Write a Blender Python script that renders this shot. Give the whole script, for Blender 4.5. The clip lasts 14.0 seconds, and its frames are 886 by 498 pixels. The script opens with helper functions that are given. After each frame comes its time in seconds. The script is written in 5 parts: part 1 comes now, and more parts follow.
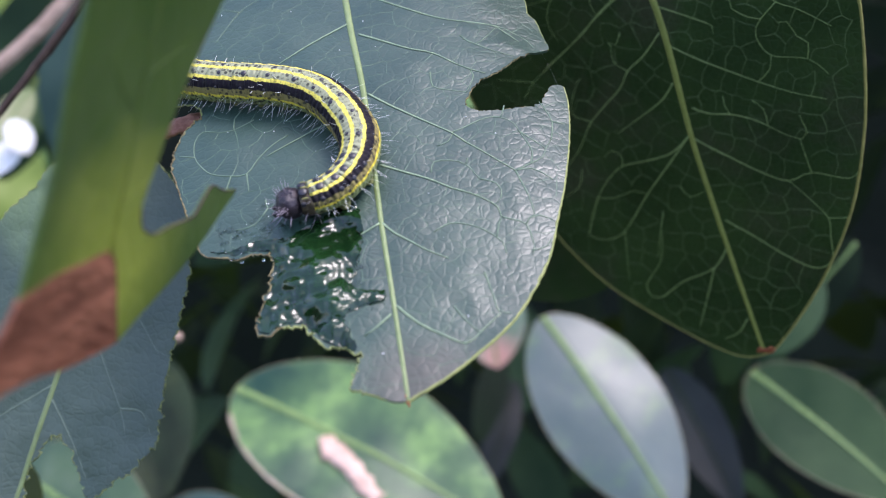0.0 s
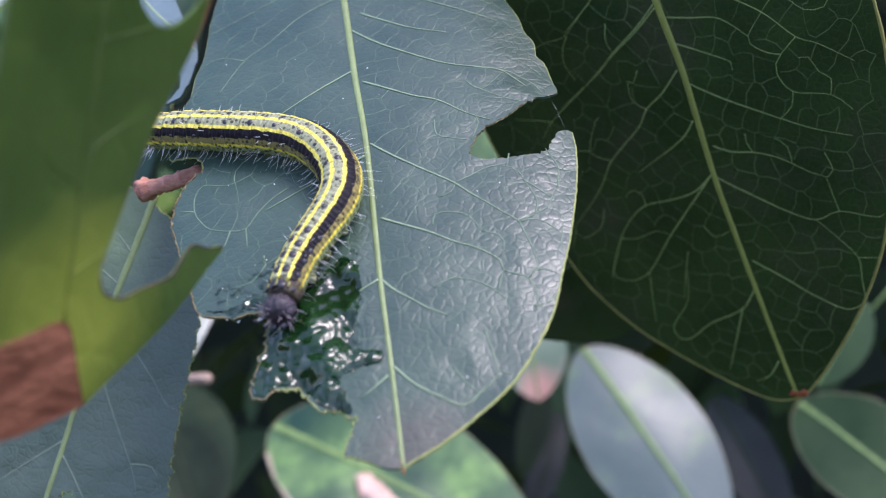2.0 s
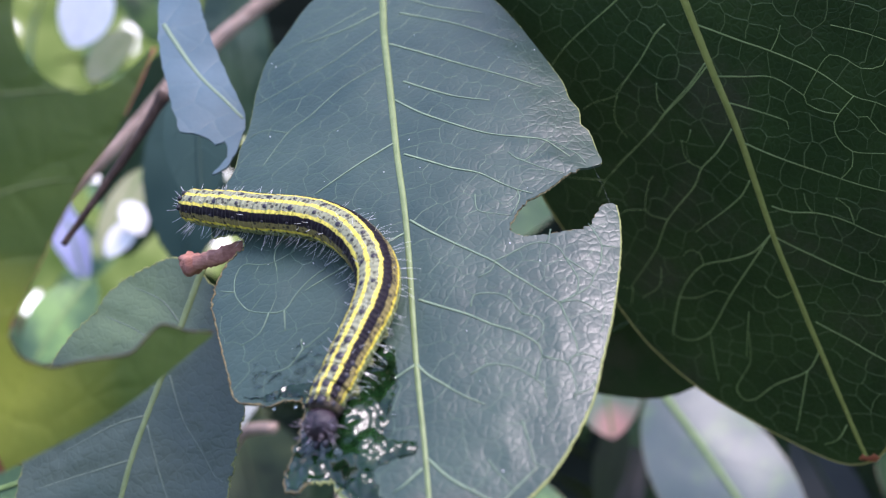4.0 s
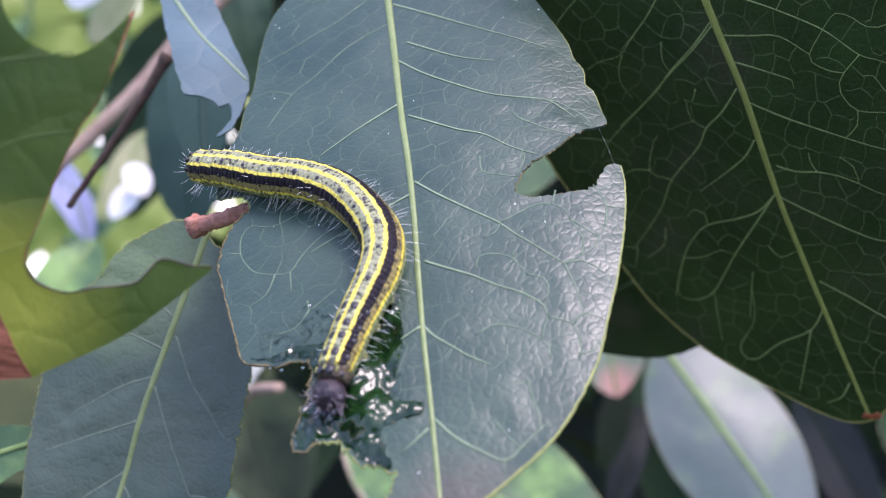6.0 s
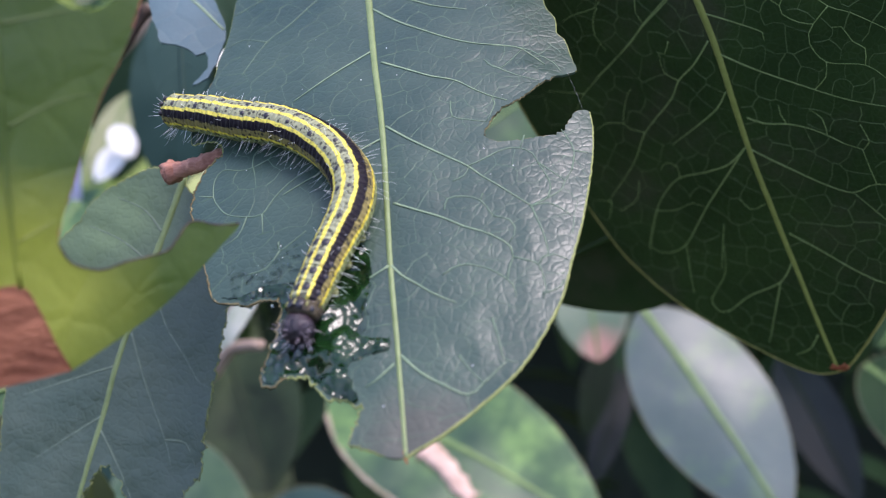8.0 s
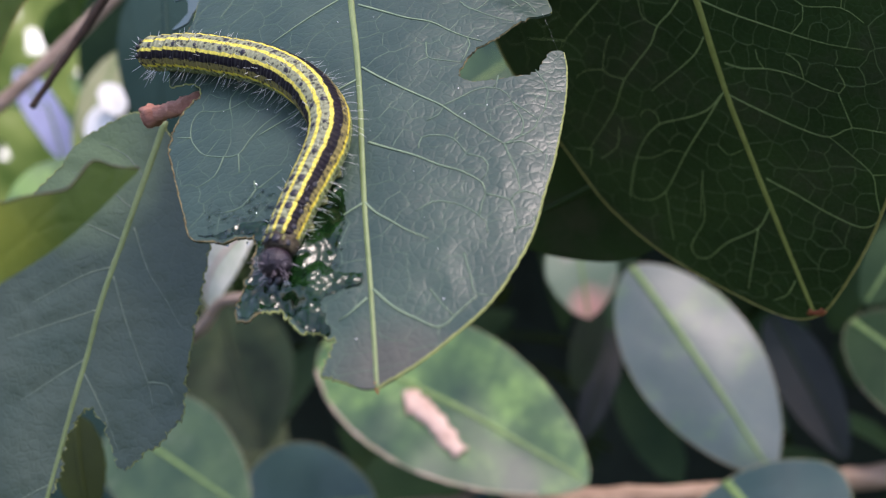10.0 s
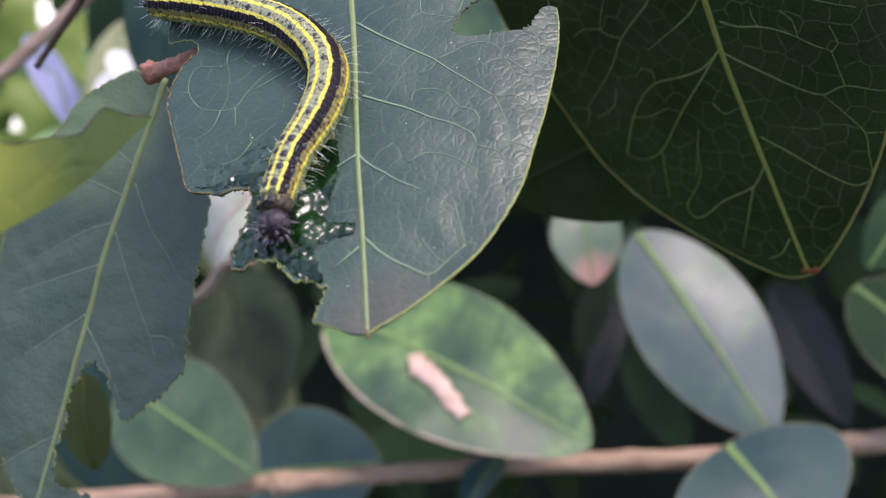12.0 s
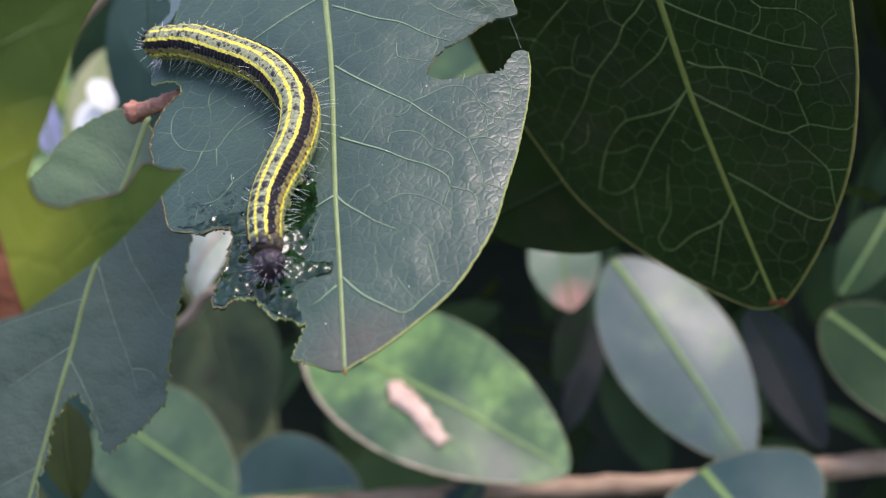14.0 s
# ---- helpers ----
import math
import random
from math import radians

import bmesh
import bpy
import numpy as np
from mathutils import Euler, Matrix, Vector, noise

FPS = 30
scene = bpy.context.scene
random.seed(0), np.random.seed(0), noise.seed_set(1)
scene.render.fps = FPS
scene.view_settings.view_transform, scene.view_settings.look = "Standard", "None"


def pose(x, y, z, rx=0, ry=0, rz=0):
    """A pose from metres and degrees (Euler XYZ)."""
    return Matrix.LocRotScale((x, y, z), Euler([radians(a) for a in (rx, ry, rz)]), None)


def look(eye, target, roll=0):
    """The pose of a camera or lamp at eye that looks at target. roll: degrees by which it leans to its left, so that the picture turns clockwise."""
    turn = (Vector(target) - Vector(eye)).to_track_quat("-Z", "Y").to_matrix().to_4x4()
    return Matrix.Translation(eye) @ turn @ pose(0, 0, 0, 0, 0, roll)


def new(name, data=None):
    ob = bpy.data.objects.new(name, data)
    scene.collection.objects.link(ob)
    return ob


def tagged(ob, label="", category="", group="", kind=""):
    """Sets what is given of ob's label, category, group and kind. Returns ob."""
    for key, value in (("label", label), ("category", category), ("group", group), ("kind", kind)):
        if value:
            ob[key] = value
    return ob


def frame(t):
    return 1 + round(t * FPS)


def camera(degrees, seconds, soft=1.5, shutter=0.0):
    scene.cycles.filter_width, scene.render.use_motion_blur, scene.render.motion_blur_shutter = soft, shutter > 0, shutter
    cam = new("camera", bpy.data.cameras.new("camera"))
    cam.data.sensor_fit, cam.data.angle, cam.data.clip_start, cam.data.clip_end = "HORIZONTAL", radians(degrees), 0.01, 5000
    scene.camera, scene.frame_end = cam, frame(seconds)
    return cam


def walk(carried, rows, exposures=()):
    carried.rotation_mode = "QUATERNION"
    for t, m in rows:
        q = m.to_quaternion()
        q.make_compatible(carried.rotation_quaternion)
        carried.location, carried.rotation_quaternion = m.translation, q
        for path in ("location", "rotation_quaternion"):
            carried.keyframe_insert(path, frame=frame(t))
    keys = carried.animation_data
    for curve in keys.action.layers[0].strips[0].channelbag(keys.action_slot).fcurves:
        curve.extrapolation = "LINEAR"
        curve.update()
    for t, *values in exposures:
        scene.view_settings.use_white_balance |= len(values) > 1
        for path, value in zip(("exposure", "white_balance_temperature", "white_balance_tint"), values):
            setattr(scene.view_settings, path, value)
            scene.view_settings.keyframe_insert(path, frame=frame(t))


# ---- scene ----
cam = camera(41.4, 14.0, soft=1.1)
cam.data.dof.use_dof, cam.data.dof.focus_distance, cam.data.dof.aperture_fstop = True, 0.152, 23.0
METRES, EYE, TILT, LEAN, TURN = 0.06, 1.0, -20.0, 0.0, 0.0
ROWS = [
    (0.0, 0.0, 0.0, 0.0, 0.0, 0.0, -0.0),
    (0.5, -0.0092, 0.0245, 0.0142, 0.04, 0.16, 0.14),
    (1.0, -0.0157, 0.0231, 0.013, 0.2, 0.37, 0.21),
    (1.5, 0.0574, 0.0416, 0.0168, 0.51, 0.62, 0.44),
    (2.0, 0.1031, 0.074, 0.064, 2.69, 1.08, 0.87),
    (2.5, 0.1838, 0.1212, 0.116, 4.35, 1.82, 1.01),
    (3.0, 0.2227, 0.147, 0.134, 6.02, 1.87, 1.28),
    (3.5, 0.1971, 0.1285, 0.1864, 6.71, 1.95, 1.36),
    (6.0, 0.1919, 0.119, 0.1938, 7.06, -0.01, 1.73),
    (6.5, 0.2359, 0.0912, 0.1783, 6.87, -1.05, 1.37),
    (7.0, 0.2367, 0.08, 0.1683, 6.61, -1.17, 1.36),
    (9.5, 0.2619, 0.1023, 0.0778, 6.68, -2.29, 1.41),
    (10.0, 0.2866, 0.0689, 0.0725, 6.53, -2.9, 1.4),
    (10.5, 0.3087, 0.0592, 0.0596, 6.42, -3.37, 1.36),
    (11.0, 0.3326, 0.0576, 0.0371, 6.71, -3.75, 1.32),
    (11.5, 0.3402, 0.0304, 0.017, 7.16, -4.14, 1.31),
    (12.0, 0.3301, 0.0296, 0.0301, 7.12, -4.18, 1.31),
    (12.5, 0.3384, 0.0516, -0.0056, 7.03, -4.28, 1.23),
    (13.0, 0.346, 0.0167, 0.0116, 6.68, -3.95, 1.21),
    (13.5, 0.3534, -0.0069, 0.0301, 6.39, -3.56, 1.24),
    (14.0, 0.352, -0.0408, 0.0668, 6.2, -3.13, 1.36),
]
walk(cam, [(t, pose(0, 0, EYE, TILT, LEAN, TURN) @ pose(METRES * x, METRES * y, METRES * z, 90 + pitch, roll, yaw)) for t, x, y, z, yaw, pitch, roll in ROWS],
     exposures=[(0.0, 1.8, 6450, 24), (3.0, 1.76, 6350, 28.5), (6.0, 1.88, 6550, 31), (7.2, 1.8, 6450, 27), (9.5, 1.43, 7050, 24), (12.0, 1.52, 7050, 25), (14.0, 1.52, 7050, 20)])

# ---- world and sun ----
world = bpy.data.worlds.new("world")
scene.world = world
world.use_nodes = True
wn = world.node_tree.nodes
sky = wn.new("ShaderNodeTexSky")
sky.sky_type, sky.sun_disc = "NISHITA", False
sky.sun_elevation, sky.sun_rotation = radians(71), radians(97)
sky.dust_density = 1.7
wn["Background"].inputs["Strength"].default_value = 0.15
world.node_tree.links.new(sky.outputs[0], wn["Background"].inputs["Color"])
sun = new("sun", bpy.data.lights.new("sun", "SUN"))
sun.data.energy, sun.data.angle, sun.data.color = 1.0, radians(22), (1.0, 0.98, 0.97)
sun.matrix_world = look((0.8, 0.05, 3.4), (0, 0.15, 0.95))

# ---- materials ----


def material(name):
    m = bpy.data.materials.new(name)
    m.use_nodes = True
    return m, m.node_tree.nodes, m.node_tree.links, m.node_tree.nodes["Principled BSDF"]


def node(nodes, kind, **values):
    n = nodes.new(kind)
    for key, value in values.items():
        n.inputs[key.replace("_", " ")].default_value = value
    return n


def ramp(nodes, links, source, stops):
    r = nodes.new("ShaderNodeValToRGB")
    while len(r.color_ramp.elements) < len(stops):
        r.color_ramp.elements.new(0.5)
    for e, (p, c) in zip(r.color_ramp.elements, stops):
        e.position, e.color = p, (*c, 1) if len(c) == 3 else c
    links.new(source, r.inputs[0])
    return r.outputs[0]


def mix(nodes, links, factor, a, b, blend="MIX"):
    m = nodes.new("ShaderNodeMix")
    m.data_type, m.blend_type = "RGBA", blend
    for socket, value in ((m.inputs[0], factor), (m.inputs[6], a), (m.inputs[7], b)):
        if isinstance(value, (int, float)):
            socket.default_value = value
        elif isinstance(value, tuple):
            socket.default_value = (*value, 1)
        else:
            links.new(value, socket)
    return m.outputs[2]


def math_node(nodes, links, op, a, b=0.0):
    m = nodes.new("ShaderNodeMath")
    m.operation = op
    for socket, value in zip(m.inputs, (a, b)):
        if isinstance(value, (int, float)):
            socket.default_value = value
        else:
            links.new(value, socket)
    return m.outputs[0]


def leaf_material(name, dark, light, vein, rough=0.4, glow=0.15, net=210.0, net_strength=0.5, bump=0.25, spec=0.5, blotch=None, spot=None, patch=70.0, wander=0.0018, grit=0.16, pucker=0.0):
    """A leathery leaf: mottled colour, a net of fine veins with quilted relief, some light through the blade."""
    m, nodes, links, bsdf = material(name)
    place = nodes.new("ShaderNodeTexCoord").outputs["Object"]
    warp = node(nodes, "ShaderNodeTexNoise", Scale=260.0, Detail=2.0)
    links.new(place, warp.inputs["Vector"])
    shift = nodes.new("ShaderNodeVectorMath")
    shift.operation = "MULTIPLY_ADD"
    links.new(warp.outputs["Color"], shift.inputs[0])
    shift.inputs[1].default_value = (wander, wander, 0.0)
    links.new(place, shift.inputs[2])
    lines = []
    for scale, width in ((net, 0.03), (net * 3.1, 0.06)):
        v = nodes.new("ShaderNodeTexVoronoi")
        v.feature, v.voronoi_dimensions = "DISTANCE_TO_EDGE", "2D"
        v.inputs["Scale"].default_value = scale
        links.new(shift.outputs[0], v.inputs["Vector"])
        lines.append((v.outputs["Distance"], ramp(nodes, links, v.outputs["Distance"], [(0.0, (1, 1, 1)), (width, (0, 0, 0))])))
    big = node(nodes, "ShaderNodeTexNoise", Scale=patch, Detail=4.0)
    fine = node(nodes, "ShaderNodeTexNoise", Scale=1500.0, Detail=3.0)
    own = nodes.new("ShaderNodeVectorMath")
    links.new(place, own.inputs[0])
    links.new(nodes.new("ShaderNodeObjectInfo").outputs["Random"], own.inputs[1])
    links.new(own.outputs[0], big.inputs["Vector"])
    links.new(place, fine.inputs["Vector"])
    colour = mix(nodes, links, ramp(nodes, links, big.outputs[0], [(0.35, (0, 0, 0)), (0.65, (1, 1, 1))]), dark, light)
    colour = mix(nodes, links, math_node(nodes, links, "MULTIPLY", fine.outputs[0], 0.35), colour, dark)
    broken = ramp(nodes, links, warp.outputs[0], [(0.4, (0.25, 0.25, 0.25)), (0.6, (1, 1, 1))])
    colour = mix(nodes, links, math_node(nodes, links, "MULTIPLY", math_node(nodes, links, "MULTIPLY", lines[0][1], broken), net_strength), colour, vein)
    colour = mix(nodes, links, math_node(nodes, links, "MULTIPLY", lines[1][1], net_strength * 0.22), colour, vein)
    if spot:
        centre, radius, tint = spot
        far = nodes.new("ShaderNodeVectorMath")
        far.operation = "DISTANCE"
        links.new(shift.outputs[0], far.inputs[0])
        far.inputs[1].default_value = centre
        wide = math_node(nodes, links, "DIVIDE", far.outputs["Value"], radius)
        colour = mix(nodes, links, ramp(nodes, links, math_node(nodes, links, "ADD", wide, math_node(nodes, links, "MULTIPLY", big.outputs[0], 0.5)), [(0.5, (1, 1, 1)), (1.0, (0, 0, 0))]), colour, tint)
    if blotch:
        stain_dapple = node(nodes, "ShaderNodeTexNoise", Scale=38.0, Detail=5.0, Roughness=0.7)
        links.new(own.outputs[0], stain_dapple.inputs["Vector"])
        colour = mix(nodes, links, ramp(nodes, links, stain_dapple.outputs[0], [(0.52, (0, 0, 0)), (0.66, (0.75, 0.75, 0.75))]), colour, blotch)
    links.new(colour, bsdf.inputs["Base Color"])
    uneven = math_node(nodes, links, "ADD", math_node(nodes, links, "MULTIPLY", big.outputs[0], 0.25), rough - 0.12)
    links.new(uneven, bsdf.inputs["Roughness"])
    bsdf.inputs["Specular IOR Level"].default_value = spec
    domes = []
    for far_off, _ in lines:
        low = math_node(nodes, links, "MINIMUM", far_off, 0.25)
        domes.append(math_node(nodes, links, "MULTIPLY", low, math_node(nodes, links, "SUBTRACT", 2.0, math_node(nodes, links, "MULTIPLY", low, 4.0))))
    height = math_node(nodes, links, "ADD", domes[0], math_node(nodes, links, "MULTIPLY", domes[1], 0.1))
    height = math_node(nodes, links, "MULTIPLY", height, math_node(nodes, links, "ADD", big.outputs[0], 0.3))
    height = math_node(nodes, links, "ADD", height, math_node(nodes, links, "MULTIPLY", fine.outputs[0], grit))
    if pucker:
        crease = node(nodes, "ShaderNodeTexNoise", Scale=620.0, Detail=3.0, Roughness=0.55)
        links.new(shift.outputs[0], crease.inputs["Vector"])
        height = math_node(nodes, links, "ADD", height, math_node(nodes, links, "MULTIPLY", crease.outputs[0], pucker))
    relief = node(nodes, "ShaderNodeBump", Strength=bump, Distance=0.0012)
    links.new(height, relief.inputs["Height"])
    links.new(relief.outputs[0], bsdf.inputs["Normal"])
    through_light = nodes.new("ShaderNodeBsdfTranslucent")
    links.new(mix(nodes, links, 0.5, colour, (0.25, 0.42, 0.03)), through_light.inputs["Color"])
    both = nodes.new("ShaderNodeMixShader")
    both.inputs[0].default_value = glow
    links.new(bsdf.outputs[0], both.inputs[1])
    links.new(through_light.outputs[0], both.inputs[2])
    links.new(both.outputs[0], nodes["Material Output"].inputs["Surface"])
    return m


def rough_material(name, dark, light, scale=300.0, rough=0.8, bump=0.3, spec=0.3, stretch=(1, 1, 1)):
    m, nodes, links, bsdf = material(name)
    place = nodes.new("ShaderNodeMapping")
    place.inputs["Scale"].default_value = stretch
    links.new(nodes.new("ShaderNodeTexCoord").outputs["Object"], place.inputs["Vector"])
    a = node(nodes, "ShaderNodeTexNoise", Scale=scale, Detail=6.0, Roughness=0.65)
    b = node(nodes, "ShaderNodeTexNoise", Scale=scale * 5, Detail=3.0)
    for n in (a, b):
        links.new(place.outputs[0], n.inputs["Vector"])
    colour = mix(nodes, links, ramp(nodes, links, a.outputs[0], [(0.3, (0, 0, 0)), (0.7, (1, 1, 1))]), dark, light)
    links.new(mix(nodes, links, math_node(nodes, links, "MULTIPLY", b.outputs[0], 0.5), colour, dark), bsdf.inputs["Base Color"])
    bsdf.inputs["Roughness"].default_value = rough
    bsdf.inputs["Specular IOR Level"].default_value = spec
    relief = node(nodes, "ShaderNodeBump", Strength=bump, Distance=0.3 / scale)
    links.new(math_node(nodes, links, "ADD", a.outputs[0], math_node(nodes, links, "MULTIPLY", b.outputs[0], 0.4)), relief.inputs["Height"])
    links.new(relief.outputs[0], bsdf.inputs["Normal"])
    return m


def caterpillar_material():
    """Stripes round the body by the angle from the back: yellow lines, grey-green and black bands, olive flanks."""
    m, nodes, links, bsdf = material("caterpillar_skin")
    along = nodes.new("ShaderNodeAttribute")
    along.attribute_name = "skin_place"
    place = along.outputs["Vector"]
    grain = node(nodes, "ShaderNodeTexNoise", Scale=1400.0, Detail=3.0)
    blot = node(nodes, "ShaderNodeTexNoise", Scale=1000.0, Detail=3.0, Roughness=0.6)
    for n in (grain, blot):
        links.new(place, n.inputs["Vector"])
    parts = nodes.new("ShaderNodeSeparateXYZ")
    links.new(place, parts.inputs[0])
    side = math_node(nodes, links, "ABSOLUTE", parts.outputs["Y"])
    angle = math_node(nodes, links, "ARCTAN2", side, parts.outputs["Z"])
    ragged = math_node(nodes, links, "MULTIPLY", math_node(nodes, links, "SUBTRACT", blot.outputs[0], 0.5), 0.2)
    turn = math_node(nodes, links, "DIVIDE", math_node(nodes, links, "ADD", angle, ragged), math.pi)
    yellow, grey, black, olive, belly = (0.68, 0.585, 0.1), (0.24, 0.255, 0.16), (0.008, 0.006, 0.01), (0.2, 0.165, 0.06), (0.22, 0.25, 0.1)
    stops = [(0.0, yellow), (0.024, yellow), (0.034, grey), (0.152, grey), (0.164, yellow), (0.208, yellow), (0.218, black), (0.345, black), (0.36, olive), (0.45, olive), (0.462, (0.66, 0.52, 0.06)), (0.492, (0.66, 0.52, 0.06)), (0.506, belly), (1.0, belly)]
    colour = ramp(nodes, links, turn, stops)
    specks = node(nodes, "ShaderNodeTexVoronoi", Scale=1500.0)
    links.new(place, specks.inputs["Vector"])
    plain = ramp(nodes, links, turn, [(0.0, (0.2,) * 3), (0.026, (0.2,) * 3), (0.034, (1,) * 3), (0.155, (1,) * 3), (0.165, (0.2,) * 3), (0.35, (0.2,) * 3), (0.362, (1,) * 3), (1.0, (1,) * 3)])
    dots = ramp(nodes, links, specks.outputs["Distance"], [(0.27, (1, 1, 1)), (0.4, (0, 0, 0))])
    colour = mix(nodes, links, math_node(nodes, links, "MULTIPLY", math_node(nodes, links, "MULTIPLY", dots, plain), 0.85), colour, (0.02, 0.02, 0.02))
    pale = ramp(nodes, links, grain.outputs[0], [(0.5, (0, 0, 0)), (0.72, (0.45, 0.45, 0.45))])
    colour = mix(nodes, links, pale, colour, (0.85, 0.85, 0.8), "OVERLAY")
    soot = node(nodes, "ShaderNodeTexNoise", Scale=2300.0, Detail=2.0)
    links.new(place, soot.inputs["Vector"])
    colour = mix(nodes, links, ramp(nodes, links, soot.outputs[0], [(0.34, (0.5, 0.5, 0.5)), (0.44, (0, 0, 0))]), colour, (0.03, 0.028, 0.02))
    wave = math_node(nodes, links, "SINE", math_node(nodes, links, "ADD", math_node(nodes, links, "MULTIPLY", parts.outputs["X"], 2 * math.pi / 0.00075), math_node(nodes, links, "MULTIPLY", blot.outputs[0], 3.0)))
    fold = ramp(nodes, links, wave, [(0.55, (0, 0, 0)), (0.98, (0.14, 0.14, 0.14))])
    colour = mix(nodes, links, fold, colour, (0.35, 0.35, 0.3), "MULTIPLY")
    links.new(colour, bsdf.inputs["Base Color"])
    bsdf.inputs["Roughness"].default_value = 0.55
    bsdf.inputs["Specular IOR Level"].default_value = 0.14
    bsdf.inputs["Subsurface Weight"].default_value = 0.0
    relief = node(nodes, "ShaderNodeBump", Strength=0.5, Distance=0.0003)
    links.new(math_node(nodes, links, "SUBTRACT", grain.outputs[0], math_node(nodes, links, "MULTIPLY", wave, 0.35)), relief.inputs["Height"])
    links.new(relief.outputs[0], bsdf.inputs["Normal"])
    return m


MAIN = leaf_material("bluish_leaf", (0.018, 0.045, 0.033), (0.036, 0.07, 0.05), (0.13, 0.19, 0.12), rough=0.36, glow=0.05, net=800.0, net_strength=0.12, bump=0.13, grit=0.34, spec=0.55, spot=((0.003, 0.003, 0.0), 0.011, (0.062, 0.066, 0.05)), wander=0.0022, pucker=0.16)
DARK = leaf_material("dark_leaf", (0.011, 0.031, 0.007), (0.024, 0.056, 0.011), (0.18, 0.23, 0.11), rough=0.46, glow=0.08, net=800.0, net_strength=0.15, bump=0.25, grit=0.3, spec=0.3, wander=0.0028, blotch=(0.045, 0.05, 0.026), pucker=0.4)
# spot lightens the upper lobe: its brighter lighting is put into the colour
SIDE = leaf_material("grey_green_leaf", spot=((-0.011, -0.007, 0.0), 0.02, (0.13, 0.195, 0.095)), dark=(0.046, 0.077, 0.055), light=(0.075, 0.107, 0.078), vein=(0.14, 0.18, 0.11), rough=0.4, glow=0.1, net=800.0, net_strength=0.1, bump=0.2, grit=0.3, wander=0.0026, pucker=0.4)
# the pale blue is sky sheen, painted into the base colour
SKYISH = leaf_material("sky_tinted_leaf", (0.036, 0.085, 0.1), (0.07, 0.135, 0.16), (0.17, 0.25, 0.2), rough=0.4, glow=0.1, net=200.0, net_strength=0.25, bump=0.15)
SICK = leaf_material("yellowing_leaf", (0.052, 0.1, 0.02), (0.086, 0.142, 0.028), (0.15, 0.2, 0.05), rough=0.45, glow=0.4, net=260.0, net_strength=0.12, bump=0.25, grit=0.3, spot=((-0.003, 0.001, 0.0), 0.015, (0.3, 0.34, 0.05)), patch=150.0)
CREAM = leaf_material("cream_leaf", (0.18, 0.23, 0.09), (0.36, 0.36, 0.2), (0.3, 0.34, 0.18), rough=0.45, glow=0.2, net=90.0, net_strength=0.1, bump=0.1, patch=50.0)
# the bright green patches and blotch are sun dapples painted into the colour
FAR = leaf_material("shrub_leaf", (0.014, 0.05, 0.034), (0.115, 0.22, 0.085), (0.2, 0.32, 0.14), rough=0.4, spec=0.32, glow=0.15, net=90.0, net_strength=0.1, bump=0.1, patch=38.0, blotch=(0.19, 0.34, 0.1))
PALE = leaf_material("pale_leaf", (0.04, 0.075, 0.064), (0.07, 0.107, 0.094), (0.25, 0.36, 0.16), rough=0.46, spec=1.0, glow=0.12, net=90.0, net_strength=0.1, bump=0.1, patch=32.0, blotch=(0.09, 0.18, 0.06))
BLUE = leaf_material("blue_green_leaf", (0.018, 0.048, 0.048), (0.034, 0.078, 0.07), (0.1, 0.2, 0.12), rough=0.4, glow=0.1, net=90.0, net_strength=0.1, bump=0.1, patch=35.0)
TEAL = leaf_material("teal_leaf", (0.03, 0.072, 0.07), (0.052, 0.11, 0.1), (0.12, 0.22, 0.14), rough=0.42, glow=0.1, net=90.0, net_strength=0.1, bump=0.1, patch=35.0)
# teal darkened so that the colour itself carries the shade
SHADY = leaf_material("shade_painted_teal_leaf", (0.014, 0.04, 0.034), (0.03, 0.066, 0.056), (0.04, 0.08, 0.06), rough=0.6, glow=0.1, net=90.0, net_strength=0.1, bump=0.1, spec=0.15, patch=35.0)
DULL = leaf_material("dull_leaf", (0.016, 0.04, 0.018), (0.036, 0.07, 0.03), (0.12, 0.18, 0.08), rough=0.6, glow=0.1, net=90.0, net_strength=0.1, bump=0.1, spec=0.12, patch=35.0)
# leaf green darkened to near black: deep shade is put into the colour
SHADE = leaf_material("shade_painted_leaf", (0.005, 0.012, 0.007), (0.013, 0.026, 0.012), (0.03, 0.06, 0.03), rough=0.65, glow=0.1, net=90.0, net_strength=0.1, bump=0.1, spec=0.1, patch=35.0)
# mottled green darkened, shade on the leaf mixed into its tones
MURKY = leaf_material("shade_painted_mottled_leaf", (0.007, 0.015, 0.008), (0.03, 0.052, 0.024), (0.06, 0.1, 0.04), rough=0.5, glow=0.15, net=90.0, net_strength=0.1, bump=0.1, spec=0.2, patch=55.0, blotch=(0.05, 0.07, 0.03))
MISTY = leaf_material("misty_green_leaf", (0.028, 0.066, 0.034), (0.08, 0.14, 0.06), (0.15, 0.22, 0.1), rough=0.42, glow=0.15, net=90.0, net_strength=0.1, bump=0.1, patch=60.0, blotch=(0.12, 0.17, 0.095))
OLIVE = leaf_material("olive_leaf", (0.03, 0.042, 0.01), (0.055, 0.075, 0.018), (0.08, 0.1, 0.03), rough=0.5, glow=0.2, net=90.0, net_strength=0.1, bump=0.1, spec=0.2, patch=45.0)
# blue-green taken down to near black, shade included in the tone
NAVY = leaf_material("shade_painted_blue_leaf", (0.004, 0.009, 0.011), (0.008, 0.016, 0.018), (0.015, 0.03, 0.025), rough=0.5, glow=0.1, net=90.0, net_strength=0.1, bump=0.1, spec=0.2, patch=35.0)
